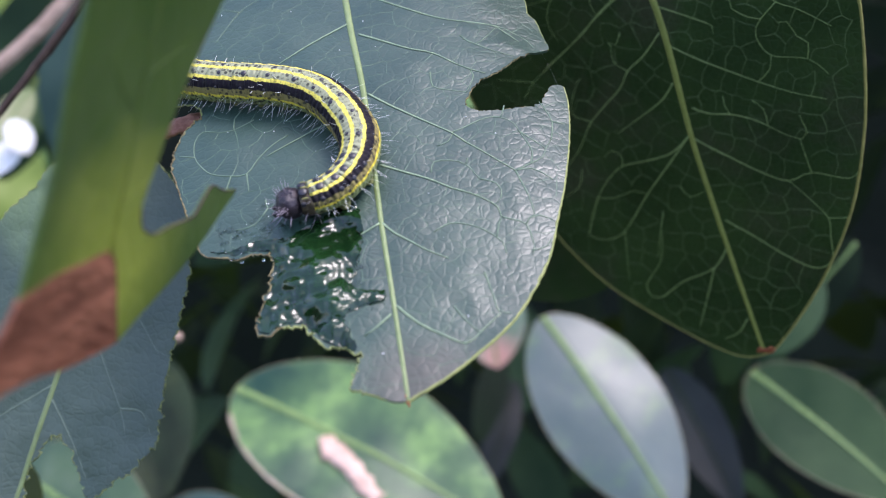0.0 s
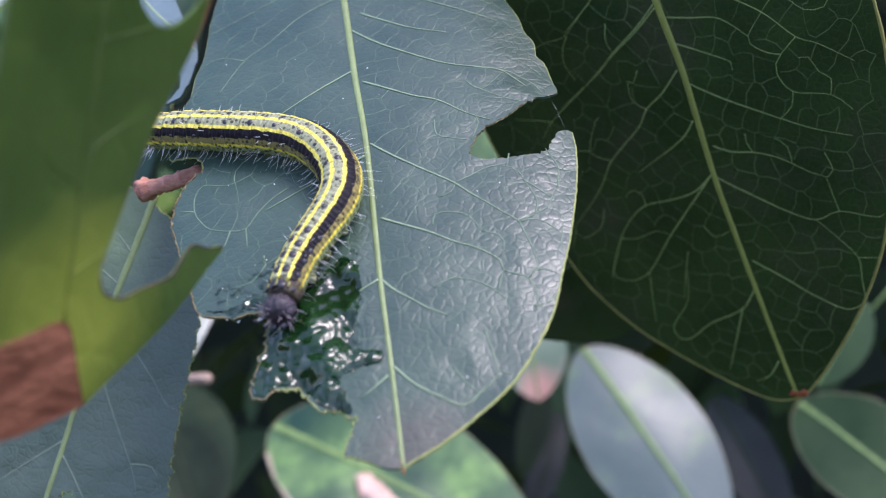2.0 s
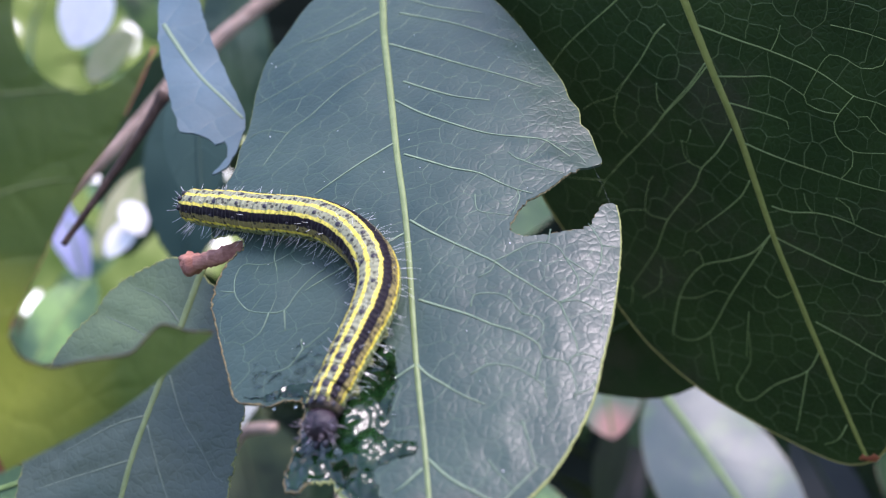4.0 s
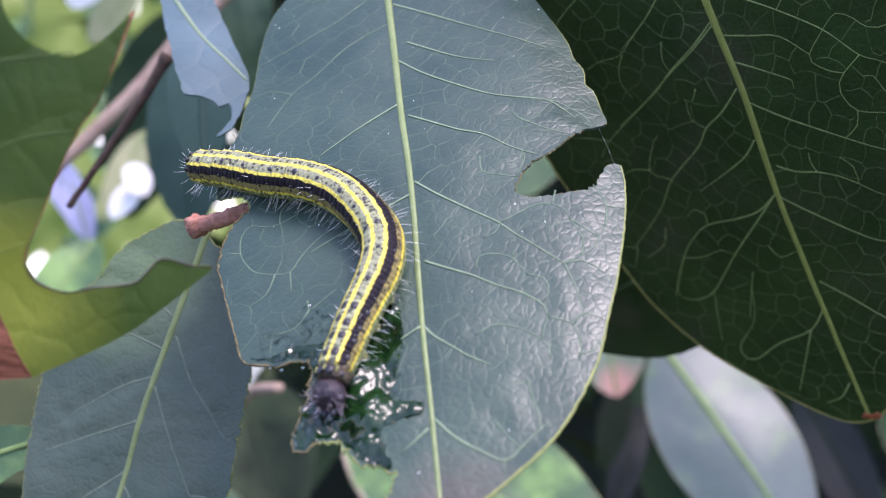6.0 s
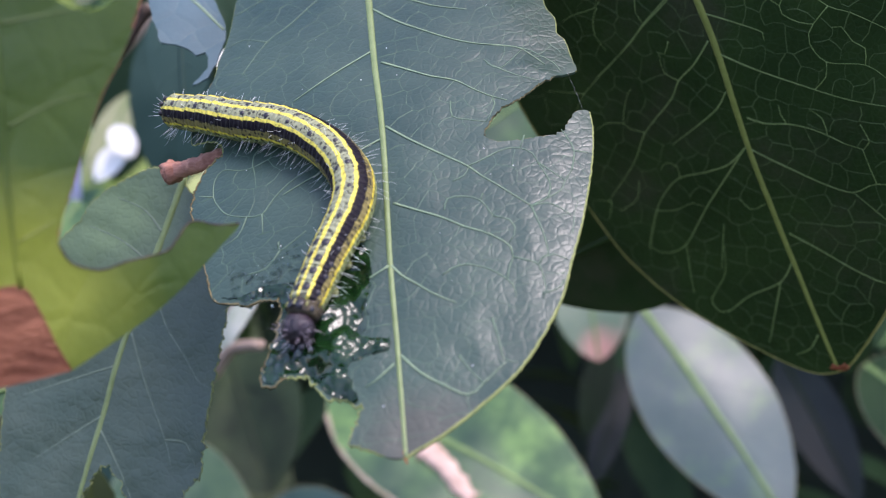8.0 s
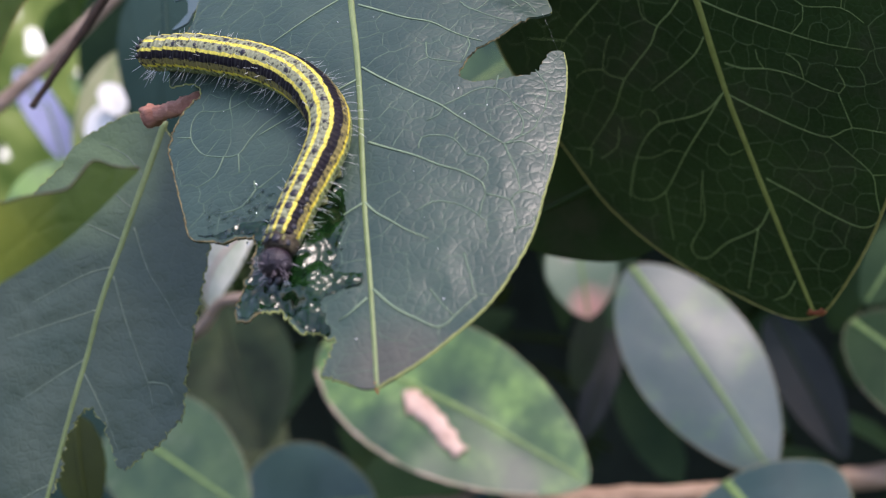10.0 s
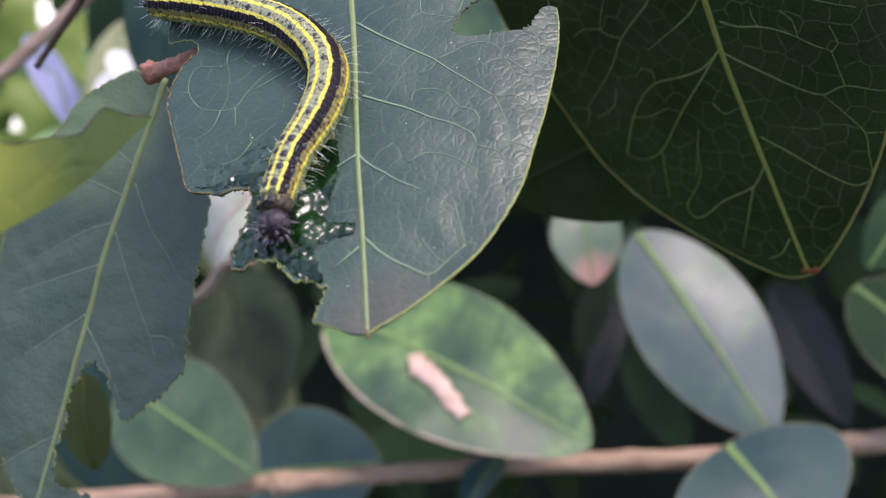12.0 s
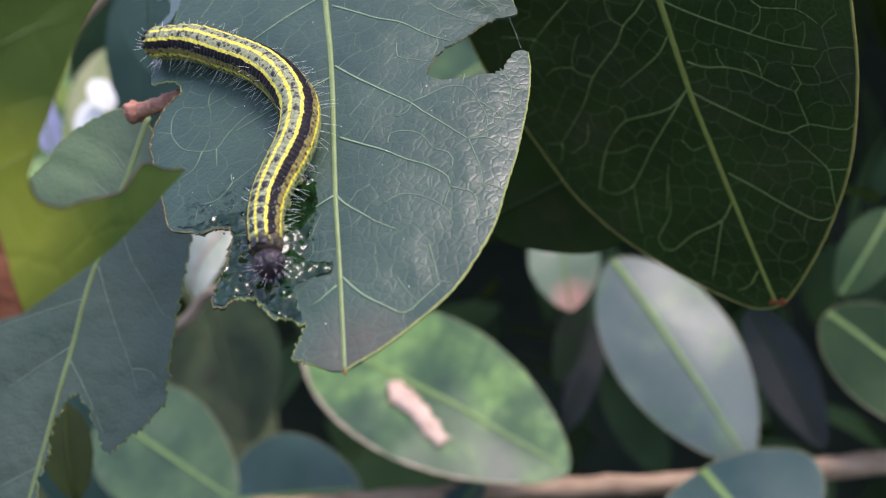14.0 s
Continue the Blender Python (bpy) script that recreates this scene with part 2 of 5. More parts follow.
# lilac base colour painted in for the sky's reflection on green leaves
SKY_LILAC = leaf_material("sky_reflection_leaf", (0.26, 0.28, 0.46), (0.42, 0.44, 0.66), (0.4, 0.44, 0.5), rough=0.4, glow=0.1, net=90.0, net_strength=0.1, bump=0.1, patch=45.0)
PINKISH = leaf_material("pink_mottled_leaf", (0.1, 0.17, 0.1), (0.2, 0.26, 0.17), (0.25, 0.3, 0.2), rough=0.4, glow=0.15, net=90.0, net_strength=0.1, bump=0.1, patch=45.0, blotch=(0.5, 0.36, 0.3), spot=((0.0, 0.033, 0.0), 0.014, (0.55, 0.3, 0.24)))
RIB_FAR = rough_material("broad_midrib", (0.11, 0.19, 0.06), (0.19, 0.28, 0.1), 300.0, 0.5, 0.15, 0.3)
RIB = rough_material("pale_vein", (0.13, 0.18, 0.065), (0.2, 0.26, 0.11), 500.0, 0.45, 0.15, 0.4)
RIB_DARK = rough_material("dull_vein", (0.19, 0.22, 0.05), (0.28, 0.31, 0.08), 500.0, 0.5, 0.15, 0.3)
THIN = rough_material("thin_vein", (0.14, 0.21, 0.13), (0.22, 0.3, 0.18), 500.0, 0.5, 0.15, 0.3)
THIN_DARK = rough_material("net_vein", (0.16, 0.22, 0.075), (0.25, 0.33, 0.11), 500.0, 0.5, 0.15, 0.3)
THIN_NET = rough_material("faint_net_vein", (0.06, 0.095, 0.032), (0.12, 0.17, 0.06), 300.0, 0.5, 0.15, 0.3)
THIN_SOFT = rough_material("soft_vein", (0.09, 0.145, 0.095), (0.15, 0.215, 0.135), 400.0, 0.5, 0.15, 0.3)
THIN_FAINT = rough_material("faint_vein", (0.075, 0.13, 0.085), (0.13, 0.195, 0.12), 300.0, 0.5, 0.15, 0.3)
THIN_SIDE = rough_material("dim_vein", (0.1, 0.14, 0.1), (0.15, 0.2, 0.13), 500.0, 0.45, 0.15, 0.4)
RIM = rough_material("leaf_margin", (0.16, 0.19, 0.06), (0.27, 0.29, 0.1), 600.0, 0.6, 0.2)
RIM_DARK = rough_material("brown_margin", (0.16, 0.16, 0.04), (0.3, 0.27, 0.08), 600.0, 0.6, 0.2)
MARGIN = rough_material("pinkish_margin", (0.13, 0.16, 0.08), (0.28, 0.22, 0.15), 200.0, 0.6, 0.2)
CHEWED = rough_material("chewed_margin", (0.05, 0.03, 0.012), (0.28, 0.25, 0.12), 900.0, 0.8, 0.4)
BROWN = rough_material("withered_leaf", (0.09, 0.025, 0.012), (0.42, 0.165, 0.09), 210.0, 0.65, 0.7, 0.3, (0.45, 1.6, 1))
RED = rough_material("red_tip", (0.2, 0.04, 0.02), (0.3, 0.12, 0.04), 900.0, 0.7, 0.3)
BARK = rough_material("twig_bark", (0.27, 0.11, 0.075), (0.66, 0.33, 0.24), 700.0, 0.75, 0.9, stretch=(0.3, 1, 1))
DARK_BARK = rough_material("dark_bark", (0.03, 0.02, 0.015), (0.09, 0.06, 0.045), 400.0, 0.8, 0.5)
STEM = rough_material("branch_bark", (0.2, 0.13, 0.085), (0.48, 0.34, 0.24), 200.0, 0.8, 0.5, stretch=(0.4, 1, 1))
TWIG = rough_material("grey_brown_twig", (0.19, 0.13, 0.095), (0.46, 0.35, 0.28), 160.0, 0.8, 0.5, stretch=(0.4, 1, 1))
PETAL = rough_material("dry_petal", (0.38, 0.25, 0.19), (0.74, 0.55, 0.47), 200.0, 0.6, 0.2)
# white enough to overexpose: bright gaps in the foliage painted as blades
GAP_WHITE = rough_material("white_bright_gap", (0.7, 0.7, 0.66), (0.88, 0.88, 0.86), 120.0, 0.5, 0.2)
PETAL_DIM = rough_material("pink_margin", (0.2, 0.2, 0.12), (0.5, 0.38, 0.32), 90.0, 0.6, 0.2)
MOTTLED = rough_material("mottled_dry_leaf", (0.28, 0.34, 0.2), (0.85, 0.77, 0.72), 75.0, 0.5, 0.2)
SKIN = caterpillar_material()
HEAD = rough_material("head_capsule", (0.005, 0.003, 0.006), (0.045, 0.027, 0.037), 900.0, 0.28, 0.8, 0.5)
HAIR_DIM = rough_material("grey_bristle", (0.2, 0.16, 0.2), (0.42, 0.38, 0.4), 900.0, 0.4, 0.0, 0.4)
HAIR = rough_material("pale_bristle", (0.75, 0.75, 0.72), (0.92, 0.92, 0.88), 900.0, 0.4, 0.0, 0.5)
WART = rough_material("black_wart", (0.008, 0.008, 0.012), (0.02, 0.018, 0.025), 1500.0, 0.35, 0.3, 0.5)
NECK = rough_material("neck_skin", (0.006, 0.004, 0.009), (0.15, 0.115, 0.06), 700.0, 0.5, 0.8, 0.3, (0.35, 1.2, 1.2))
FOOT = rough_material("leg_skin", (0.14, 0.15, 0.05), (0.3, 0.28, 0.1), 1200.0, 0.6, 0.4, 0.3)
SOIL = rough_material("garden_ground", (0.02, 0.03, 0.012), (0.05, 0.065, 0.025), 6.0, 0.9, 0.5)
# near-black slab colour, with the shade between leaves painted into it
SHADE_WALL = rough_material("painted_shade_wall", (0.004, 0.008, 0.005), (0.014, 0.025, 0.015), 9.0, 0.8, 0.3)


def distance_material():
    """A glowing backdrop for bright garden and sky far off, all out of focus; its brightness is emitted."""
    m, nodes, links, bsdf = material("glowing_distance")
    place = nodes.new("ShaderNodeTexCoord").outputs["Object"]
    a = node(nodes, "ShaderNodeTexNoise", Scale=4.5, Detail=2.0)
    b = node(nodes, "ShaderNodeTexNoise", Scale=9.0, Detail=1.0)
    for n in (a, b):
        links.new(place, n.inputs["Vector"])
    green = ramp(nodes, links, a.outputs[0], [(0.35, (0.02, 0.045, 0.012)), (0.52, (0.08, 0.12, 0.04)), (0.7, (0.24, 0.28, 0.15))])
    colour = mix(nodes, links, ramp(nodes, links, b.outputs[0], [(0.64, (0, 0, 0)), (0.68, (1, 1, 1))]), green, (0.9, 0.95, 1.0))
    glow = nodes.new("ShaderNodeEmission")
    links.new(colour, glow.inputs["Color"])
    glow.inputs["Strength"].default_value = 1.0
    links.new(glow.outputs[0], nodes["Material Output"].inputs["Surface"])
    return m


DISTANCE = distance_material()


def wet_material():
    m, nodes, links, bsdf = material("wet_chewed_tissue")
    place = nodes.new("ShaderNodeTexCoord").outputs["Object"]
    a = node(nodes, "ShaderNodeTexNoise", Scale=190.0, Detail=2.0, Roughness=0.5)
    b = node(nodes, "ShaderNodeTexNoise", Scale=1100.0, Detail=4.0)
    for n in (a, b):
        links.new(place, n.inputs["Vector"])
    links.new(mix(nodes, links, ramp(nodes, links, a.outputs[0], [(0.35, (0, 0, 0)), (0.7, (1, 1, 1))]), (0.003, 0.015, 0.004), (0.008, 0.034, 0.009)), bsdf.inputs["Base Color"])
    bsdf.inputs["Roughness"].default_value = 0.06
    bsdf.inputs["Specular IOR Level"].default_value = 0.5
    relief = node(nodes, "ShaderNodeBump", Strength=1.0, Distance=0.006)
    links.new(math_node(nodes, links, "ADD", a.outputs[0], math_node(nodes, links, "MULTIPLY", b.outputs[0], 0.02)), relief.inputs["Height"])
    links.new(relief.outputs[0], bsdf.inputs["Normal"])
    return m


WET = wet_material()
WATER, _, _, water_skin = material("clear_water")
water_skin.inputs["Base Color"].default_value = (0.85, 0.95, 0.9, 1)
water_skin.inputs["Roughness"].default_value = 0.05
water_skin.inputs["IOR"].default_value = 1.33
water_skin.inputs["Transmission Weight"].default_value = 1.0

# ---- shapes ----
from mathutils.geometry import delaunay_2d_cdt


def part(name, bm, mat, parent=None, label="", smooth=True):
    me = bpy.data.meshes.new(name)
    bm.to_mesh(me)
    bm.free()
    me.materials.append(mat)
    if smooth:
        me.polygons.foreach_set("use_smooth", [True] * len(me.polygons))
    ob = new(name, me)
    ob.parent = parent
    return tagged(ob, label=label) if label else ob


def spline(points, step, closed=False):
    """Points every step or so along a smooth line through the given ones."""
    pts = [np.array(p, float) for p in points]
    n, out = len(pts), []
    for i in range(n if closed else n - 1):
        if closed:
            a, b, c, d = (pts[(i + k) % n] for k in (-1, 0, 1, 2))
        else:
            a, b, c, d = (pts[min(max(i + k, 0), n - 1)] for k in (-1, 0, 1, 2))
        m0, m1 = (c - a) * 0.5, (d - b) * 0.5
        long = np.linalg.norm(c - b)
        for m, other in ((m0, 0), (m1, 1)):
            big = np.linalg.norm(m)
            if big > long * 1.2:
                m *= long * 1.2 / big
        k = max(1, int(round(long / step)))
        for j in range(k):
            s = j / k
            out.append((2 * s**3 - 3 * s**2 + 1) * b + (s**3 - 2 * s**2 + s) * m0 + (-2 * s**3 + 3 * s**2) * c + (s**3 - s**2) * m1)
    if not closed:
        out.append(pts[-1])
    return out


def inside(p, loop):
    x, y, hit = p[0], p[1], False
    for (x0, y0), (x1, y1) in zip(loop, loop[1:] + loop[:1]):
        if (y0 > y) != (y1 > y) and x < (x1 - x0) * (y - y0) / (y1 - y0) + x0:
            hit = not hit
    return hit


def fray(p, much):
    """A small shift of an edge point that makes the edge ragged."""
    return p + much * sum(k * np.array((noise.noise((p[0] * f, p[1] * f, 3)), noise.noise((p[0] * f, p[1] * f, 9)))) for f, k in ((1.1, 0.7), (3.2, 0.7)))


def sheet(outline, height, step, thick, ragged=0.05, smooth=True, edge_step=None):
    """A leaf blade: the outline filled with a net of triangles that follows height(u, v), with a lower face and an edge. Millimetres in."""
    loop = spline(outline, edge_step or step * 0.6, True) if smooth else [np.array(p, float) for p in outline]
    worn = ragged if callable(ragged) else lambda u, v: ragged
    loop = [fray(p, worn(p[0], p[1])) for p in loop]
    flat = [(float(p[0]), float(p[1])) for p in loop]
    n = len(flat)
    xs, ys = [p[0] for p in flat], [p[1] for p in flat]
    pts, row, y = [], 0, min(ys)
    edge = np.array(flat)
    after = np.roll(edge, -1, axis=0)
    rise = np.where(after[:, 1] == edge[:, 1], 1e-9, after[:, 1] - edge[:, 1])
    while y < max(ys):
        x = min(xs) + (row % 2) * step / 2
        while x < max(xs):
            if np.count_nonzero(((edge[:, 1] > y) != (after[:, 1] > y)) & (x < (after[:, 0] - edge[:, 0]) * (y - edge[:, 1]) / rise + edge[:, 0])) % 2 and np.min(np.hypot(edge[:, 0] - x, edge[:, 1] - y)) > step * 0.45:
                pts.append((x, y))
            x += step
        y, row = y + step * 0.87, row + 1
    vs, _, fs, *_ = delaunay_2d_cdt([Vector(p) for p in flat + pts], [], [list(range(n))], 1, 1e-5)
    bm = bmesh.new()
    high = [height(v[0], v[1]) for v in vs]
    top = [bm.verts.new((v[0] / 1000, v[1] / 1000, h / 1000)) for v, h in zip(vs, high)]
    low = [bm.verts.new((v[0] / 1000, v[1] / 1000, (h - thick) / 1000)) for v, h in zip(vs, high)]
    for f in fs:
        a, b, c = f[:3]
        u, w = Vector(vs[b]) - Vector(vs[a]), Vector(vs[c]) - Vector(vs[a])
        if u[0] * w[1] - u[1] * w[0] < 0:
            b, c = c, b
        bm.faces.new((top[a], top[b], top[c]))
        bm.faces.new((low[a], low[c], low[b]))
    bm.verts.index_update()
    walls = [(e.link_loops[0].vert.index, e.link_loops[0].link_loop_next.vert.index) for e in bm.edges if len(e.link_faces) == 1 and e.verts[0].index < len(vs)]
    for a, b in walls:
        bm.faces.new([bm.verts.new(v.co) for v in (top[b], top[a], low[a], low[b])])
    return bm


def strand(points, r0, r1, height, lift=0.0, sides=6, step=1.2, flat=1.0, rough=0.0, worn=None):
    """A tapering cord through (u, v) points that lies on height(u, v). Millimetres in."""
    line = spline(points, step)
    if worn:
        line = [fray(p, worn(p[0], p[1])) for p in line]
    return tube([np.array((p[0], p[1], height(p[0], p[1]) + lift)) for p in line], [r0 + (r1 - r0) * i / (len(line) - 1) for i in range(len(line))], sides, flat, rough)


def tube(line, radii, sides=8, flat=1.0, rough=0.0):
    bm = bmesh.new()
    rings = []
    for i, (p, r) in enumerate(zip(line, radii)):
        d = Vector(line[min(i + 1, len(line) - 1)] - line[max(i - 1, 0)]).normalized()
        up = Vector((0, 0, 1)) if abs(d.z) < 0.9 else Vector((1, 0, 0))
        s = d.cross(up).normalized()
        up = s.cross(d)
        ring = []
        for k in range(sides):
            a = 2 * math.pi * k / sides
            rr = r * (1 + rough * noise.noise(Vector((i * 0.6, math.cos(a) * 1.3, math.sin(a) * 1.3))))
            ring.append(bm.verts.new((Vector(p) + s * math.cos(a) * rr + up * math.sin(a) * rr * flat) / 1000))
        rings.append(ring)
    for a, b in zip(rings, rings[1:]):
        for k in range(sides):
            bm.faces.new((a[k], a[(k + 1) % sides], b[(k + 1) % sides], b[k]))
    bm.faces.new(rings[0][::-1])
    bm.faces.new(rings[-1])
    return bm


def frame_of(o, u, v, n):
    m = Matrix((u, v, n)).transposed().to_4x4()
    m.translation = Vector(o)
    return Matrix.LocRotScale(m.translation, m.to_quaternion(), None)


def facing(base, tip, normal):
    """A leaf's own space: origin at its base, v towards its tip, n as near to normal as can be."""
    v = (Vector(tip) - Vector(base)).normalized()
    n = (Vector(normal) - v * Vector(normal).dot(v)).normalized()
    return frame_of(base, v.cross(n), v, n), (Vector(tip) - Vector(base)).length * 1000


# ---- ground and surroundings ----
def slab(name, corners, mat, cuts=12, rough=0.0, label="", kind="structure"):
    bm = bmesh.new()
    a, b, c, d = (Vector(p) for p in corners)
    grid = []
    for i in range(cuts + 1):
        row = []
        for j in range(cuts + 1):
            s, t = i / cuts, j / cuts
            p = (a * (1 - s) + b * s) * (1 - t) + (d * (1 - s) + c * s) * t
            row.append(bm.verts.new(p + rough * Vector(noise.noise_vector(p * 4.0))))
        grid.append(row)
    for i in range(cuts):
        for j in range(cuts):
            bm.faces.new((grid[i][j], grid[i + 1][j], grid[i + 1][j + 1], grid[i][j + 1]))
    return tagged(part(name, bm, mat), label=label, kind=kind)


slab("ground", ((-300, -300, 0), (300, -300, 0), (300, 300, 0), (-300, 300, 0)), SOIL, 8, 0, "dark grassy garden ground under the shrub")
# dark sheet set where only the shrub's inner shade shows
slab("backdrop", ((-0.36, 1.25, 0), (1.6, 1.05, 0), (1.6, 1.05, 2.2), (-0.30, 1.25, 2.2)), SHADE_WALL, 24, 0.05, "near-black slab standing for shade inside the shrub")
# never in view; added to darken what the leaves reflect
slab("backdrop", ((4, -4.2, 0), (-4, -4.2, 0), (-4, -4.2, 1.7), (4, -4.2, 1.7)), SHADE_WALL, 24, 0.05, "unseen dark slab added behind the camera for dark reflections")

# emits its own light in place of the bright garden beyond
slab("backdrop", ((-3.4, 2.6, 0), (-0.55, 2.7, 0), (-0.55, 2.7, 2.4), (-3.4, 2.6, 2.4)), DISTANCE, 4, 0, "glowing backdrop painted as bright garden distance")

# ---- the fine net of veins ----
def vein_distance(veins):
    """A function that gives the distance from (u, v) to the nearest vein, in millimetres."""
    a, b = [], []
    for path in veins:
        line = spline(path, 1.2)
        a += line[:-1]
        b += line[1:]
    a, b = np.array(a), np.array(b)
    d = b - a
    long = np.maximum((d * d).sum(1), 1e-9)

    def near(u, v):
        p = np.array((u, v)) - a
        s = np.clip((p * d).sum(1) / long, 0, 1)[:, None]
        return float(np.sqrt(((p - s * d) ** 2).sum(1).min()))
    return near


def vein_net(outline, veins, gap, seed):
    """Short lines between the cells of a leaf's blade: the cells lie in pairs along the main veins and fill the rest at random. Millimetres."""
    rnd = random.Random(seed)
    pts = np.full((1, 2), 1e6)

    def add(p, clear):
        nonlocal pts
        if np.hypot(*(pts - p).T).min() > clear:
            pts = np.vstack((pts, p))
    for path in veins:
        line = spline(path, gap * 0.85)
        for a, b in zip(line, line[1:]):
            d = (b - a) / max(np.hypot(*(b - a)), 1e-6)
            for side in (-1, 1):
                add((a + b) / 2 + d * rnd.uniform(-0.2, 0.2) * gap + side * np.array((-d[1], d[0])) * gap * 0.45, gap * 0.5)
    lo, hi = np.min(outline, axis=0), np.max(outline, axis=0)
    for _ in range(int(14 * (hi[0] - lo[0]) * (hi[1] - lo[1]) / gap ** 2)):
        p = np.array((rnd.uniform(lo[0], hi[0]), rnd.uniform(lo[1], hi[1])))
        add(p, gap * rnd.uniform(0.7, 0.95))
    vs, _, fs, *_ = delaunay_2d_cdt([Vector(p) for p in pts[1:]], [], [], 0, 1e-6)
    centre, sides = [], {}
    for k, f in enumerate(fs):
        (ax, ay), (bx, by), (cx, cy) = (vs[i] for i in f[:3])
        d = 2 * (ax * (by - cy) + bx * (cy - ay) + cx * (ay - by))
        a, b, c = ax * ax + ay * ay, bx * bx + by * by, cx * cx + cy * cy
        centre.append(np.array((a * (by - cy) + b * (cy - ay) + c * (ay - by), a * (cx - bx) + b * (ax - cx) + c * (bx - ax))) / d if abs(d) > 1e-9 else np.array((1e6, 1e6)))
        for i, j in ((f[0], f[1]), (f[1], f[2]), (f[2], f[0])):
            sides.setdefault((min(i, j), max(i, j)), []).append(k)
    near, lines = vein_distance(veins), []
    for pair in sides.values():
        if len(pair) == 2:
            a, b = centre[pair[0]], centre[pair[1]]
            m = (a + b) / 2
            if 0.1 < np.hypot(*(b - a)) < gap * 1.8 and inside(a, outline) and inside(b, outline) and near(*m) > gap * 0.16:
                way = np.array((a[1] - b[1], b[0] - a[0]))
                lines.append((a, m + way * rnd.uniform(-0.13, 0.13), b))
    return lines


def net_mesh(lines, height, r, lift, seed):
    rnd = random.Random(seed)
    bm = bmesh.new()
    for a, m, b in lines:
        rr = r * rnd.uniform(0.45, 1.15)
        for p, q in ((a, m), (m, b)):
            d = q - p
            w = np.array((-d[1], d[0])) / max(np.hypot(*d), 1e-6) * rr
            rows = []
            for e in (p, q):
                z = height(e[0], e[1]) + lift
                rows.append([bm.verts.new((x / 1000, y / 1000, h / 1000)) for x, y, h in ((e[0] - w[0], e[1] - w[1], z - 0.04), (e[0], e[1], z + rr * 0.45), (e[0] + w[0], e[1] + w[1], z - 0.04))])
            for k in range(2):
                bm.faces.new((rows[0][k + 1], rows[0][k], rows[1][k], rows[1][k + 1]))
    return bm


# ---- the caterpillar's leaf ----
LEAF = frame_of((-0.0039, 0.1094, 0.9439), (0.987, 0.0647, 0.1469), (-0.1282, 0.8685, 0.4789), (-0.0966, -0.4915, 0.8655))


def main_wear(u, v):
    return 0.8 if -19 < u < -3 and v < 27 else 0.45 if -26 < u < 23.6 and 40 < v < 56 else 0.08


LEAF_EDGE = [(0.1, -0.4), (4.3, 1.5), (8.6, 4.4), (12.4, 7.6), (15.5, 11.5), (18.3, 16.4), (20.2, 21.7), (22.4, 28.2), (24.5, 36.2), (25.5, 42.0), (25.6, 45.4), (24.0, 45.3),
             (22.8, 43.4), (21.1, 41.4), (19.0, 41.1), (15.9, 41.0), (13.9, 41.1), (12.3, 42.4)]
LEAF_EDGE += [(12.7, 43.9), (14.5, 46.6), (17.8, 48.6), (21.3, 51.6), (25.0, 53.3), (24.8, 56.3), (24.4, 59.8), (23.6, 61.1), (23.7, 64.2), (22.8, 66.6), (22.5, 69.8), (21.0, 75.2), (18.3, 83.7),
              (15.0, 92.0), (8.0, 104.0), (-1.5, 113.0), (-9.0, 107.0), (-14.5, 101.5)]
LEAF_EDGE += [(-17.6, 95.4), (-20.5, 89.9), (-21.9, 82.4), (-22.6, 74.5), (-23.8, 69.9), (-24.3, 65.8), (-25.6, 62.8), (-27.1, 60.0), (-26.7, 53.3), (-24.5, 52.8), (-22.3, 51.3), (-22.1, 49.3),
              (-24.8, 46.4), (-25.9, 41.6), (-24.8, 36.1), (-23.1, 29.7), (-21.6, 24.9)]
LEAF_EDGE += [(-17.4, 23.3), (-13.7, 22.8), (-13.2, 21.2), (-13.7, 18.0), (-15.6, 12.7), (-14.4, 11.1), (-12.7, 11.9), (-10.0, 11.2), (-7.9, 8.4), (-4.4, 6.6), (-4.8, 4.5), (-5.6, 2.6), (-2.9, 0.6)]
MAIN_VEINS = []
MAIN_VEINS += [((10.6, 15.0), (11.1, 11.5), (11.3, 9.5), (12.7, 8.9)),
    ((0.3, 12.0), (2.4, 9.3), (4.8, 7.3), (7.2, 5.7), (8.9, 6.9), (11.5, 9.1)),
    ((6.6, 10.8), (7.7, 8.6), (8.9, 6.9)),
    ((-0.4, 11.0), (-2.7, 9.2), (-3.7, 8.7)),
    ((-0.4, 24.2), (-3.2, 22.7), (-4.2, 22.1)),
    ((-1.3, 85.3), (5.2, 80.1), (12.2, 74.5), (19.5, 69.2)),
    ((-0.9, 71.7), (3.7, 66.7), (11.0, 61.0), (18.2, 58.3), (19.8, 56.6), (21.3, 54.6)),
    ((13.6, 56.6), (15.5, 54.5), (18.8, 57.9)),
    ((0.5, 75.5), (7.1, 70.2), (12.3, 67.6)),
    ((0.6, 93.0), (9.0, 87.1), (16.8, 80.6))]
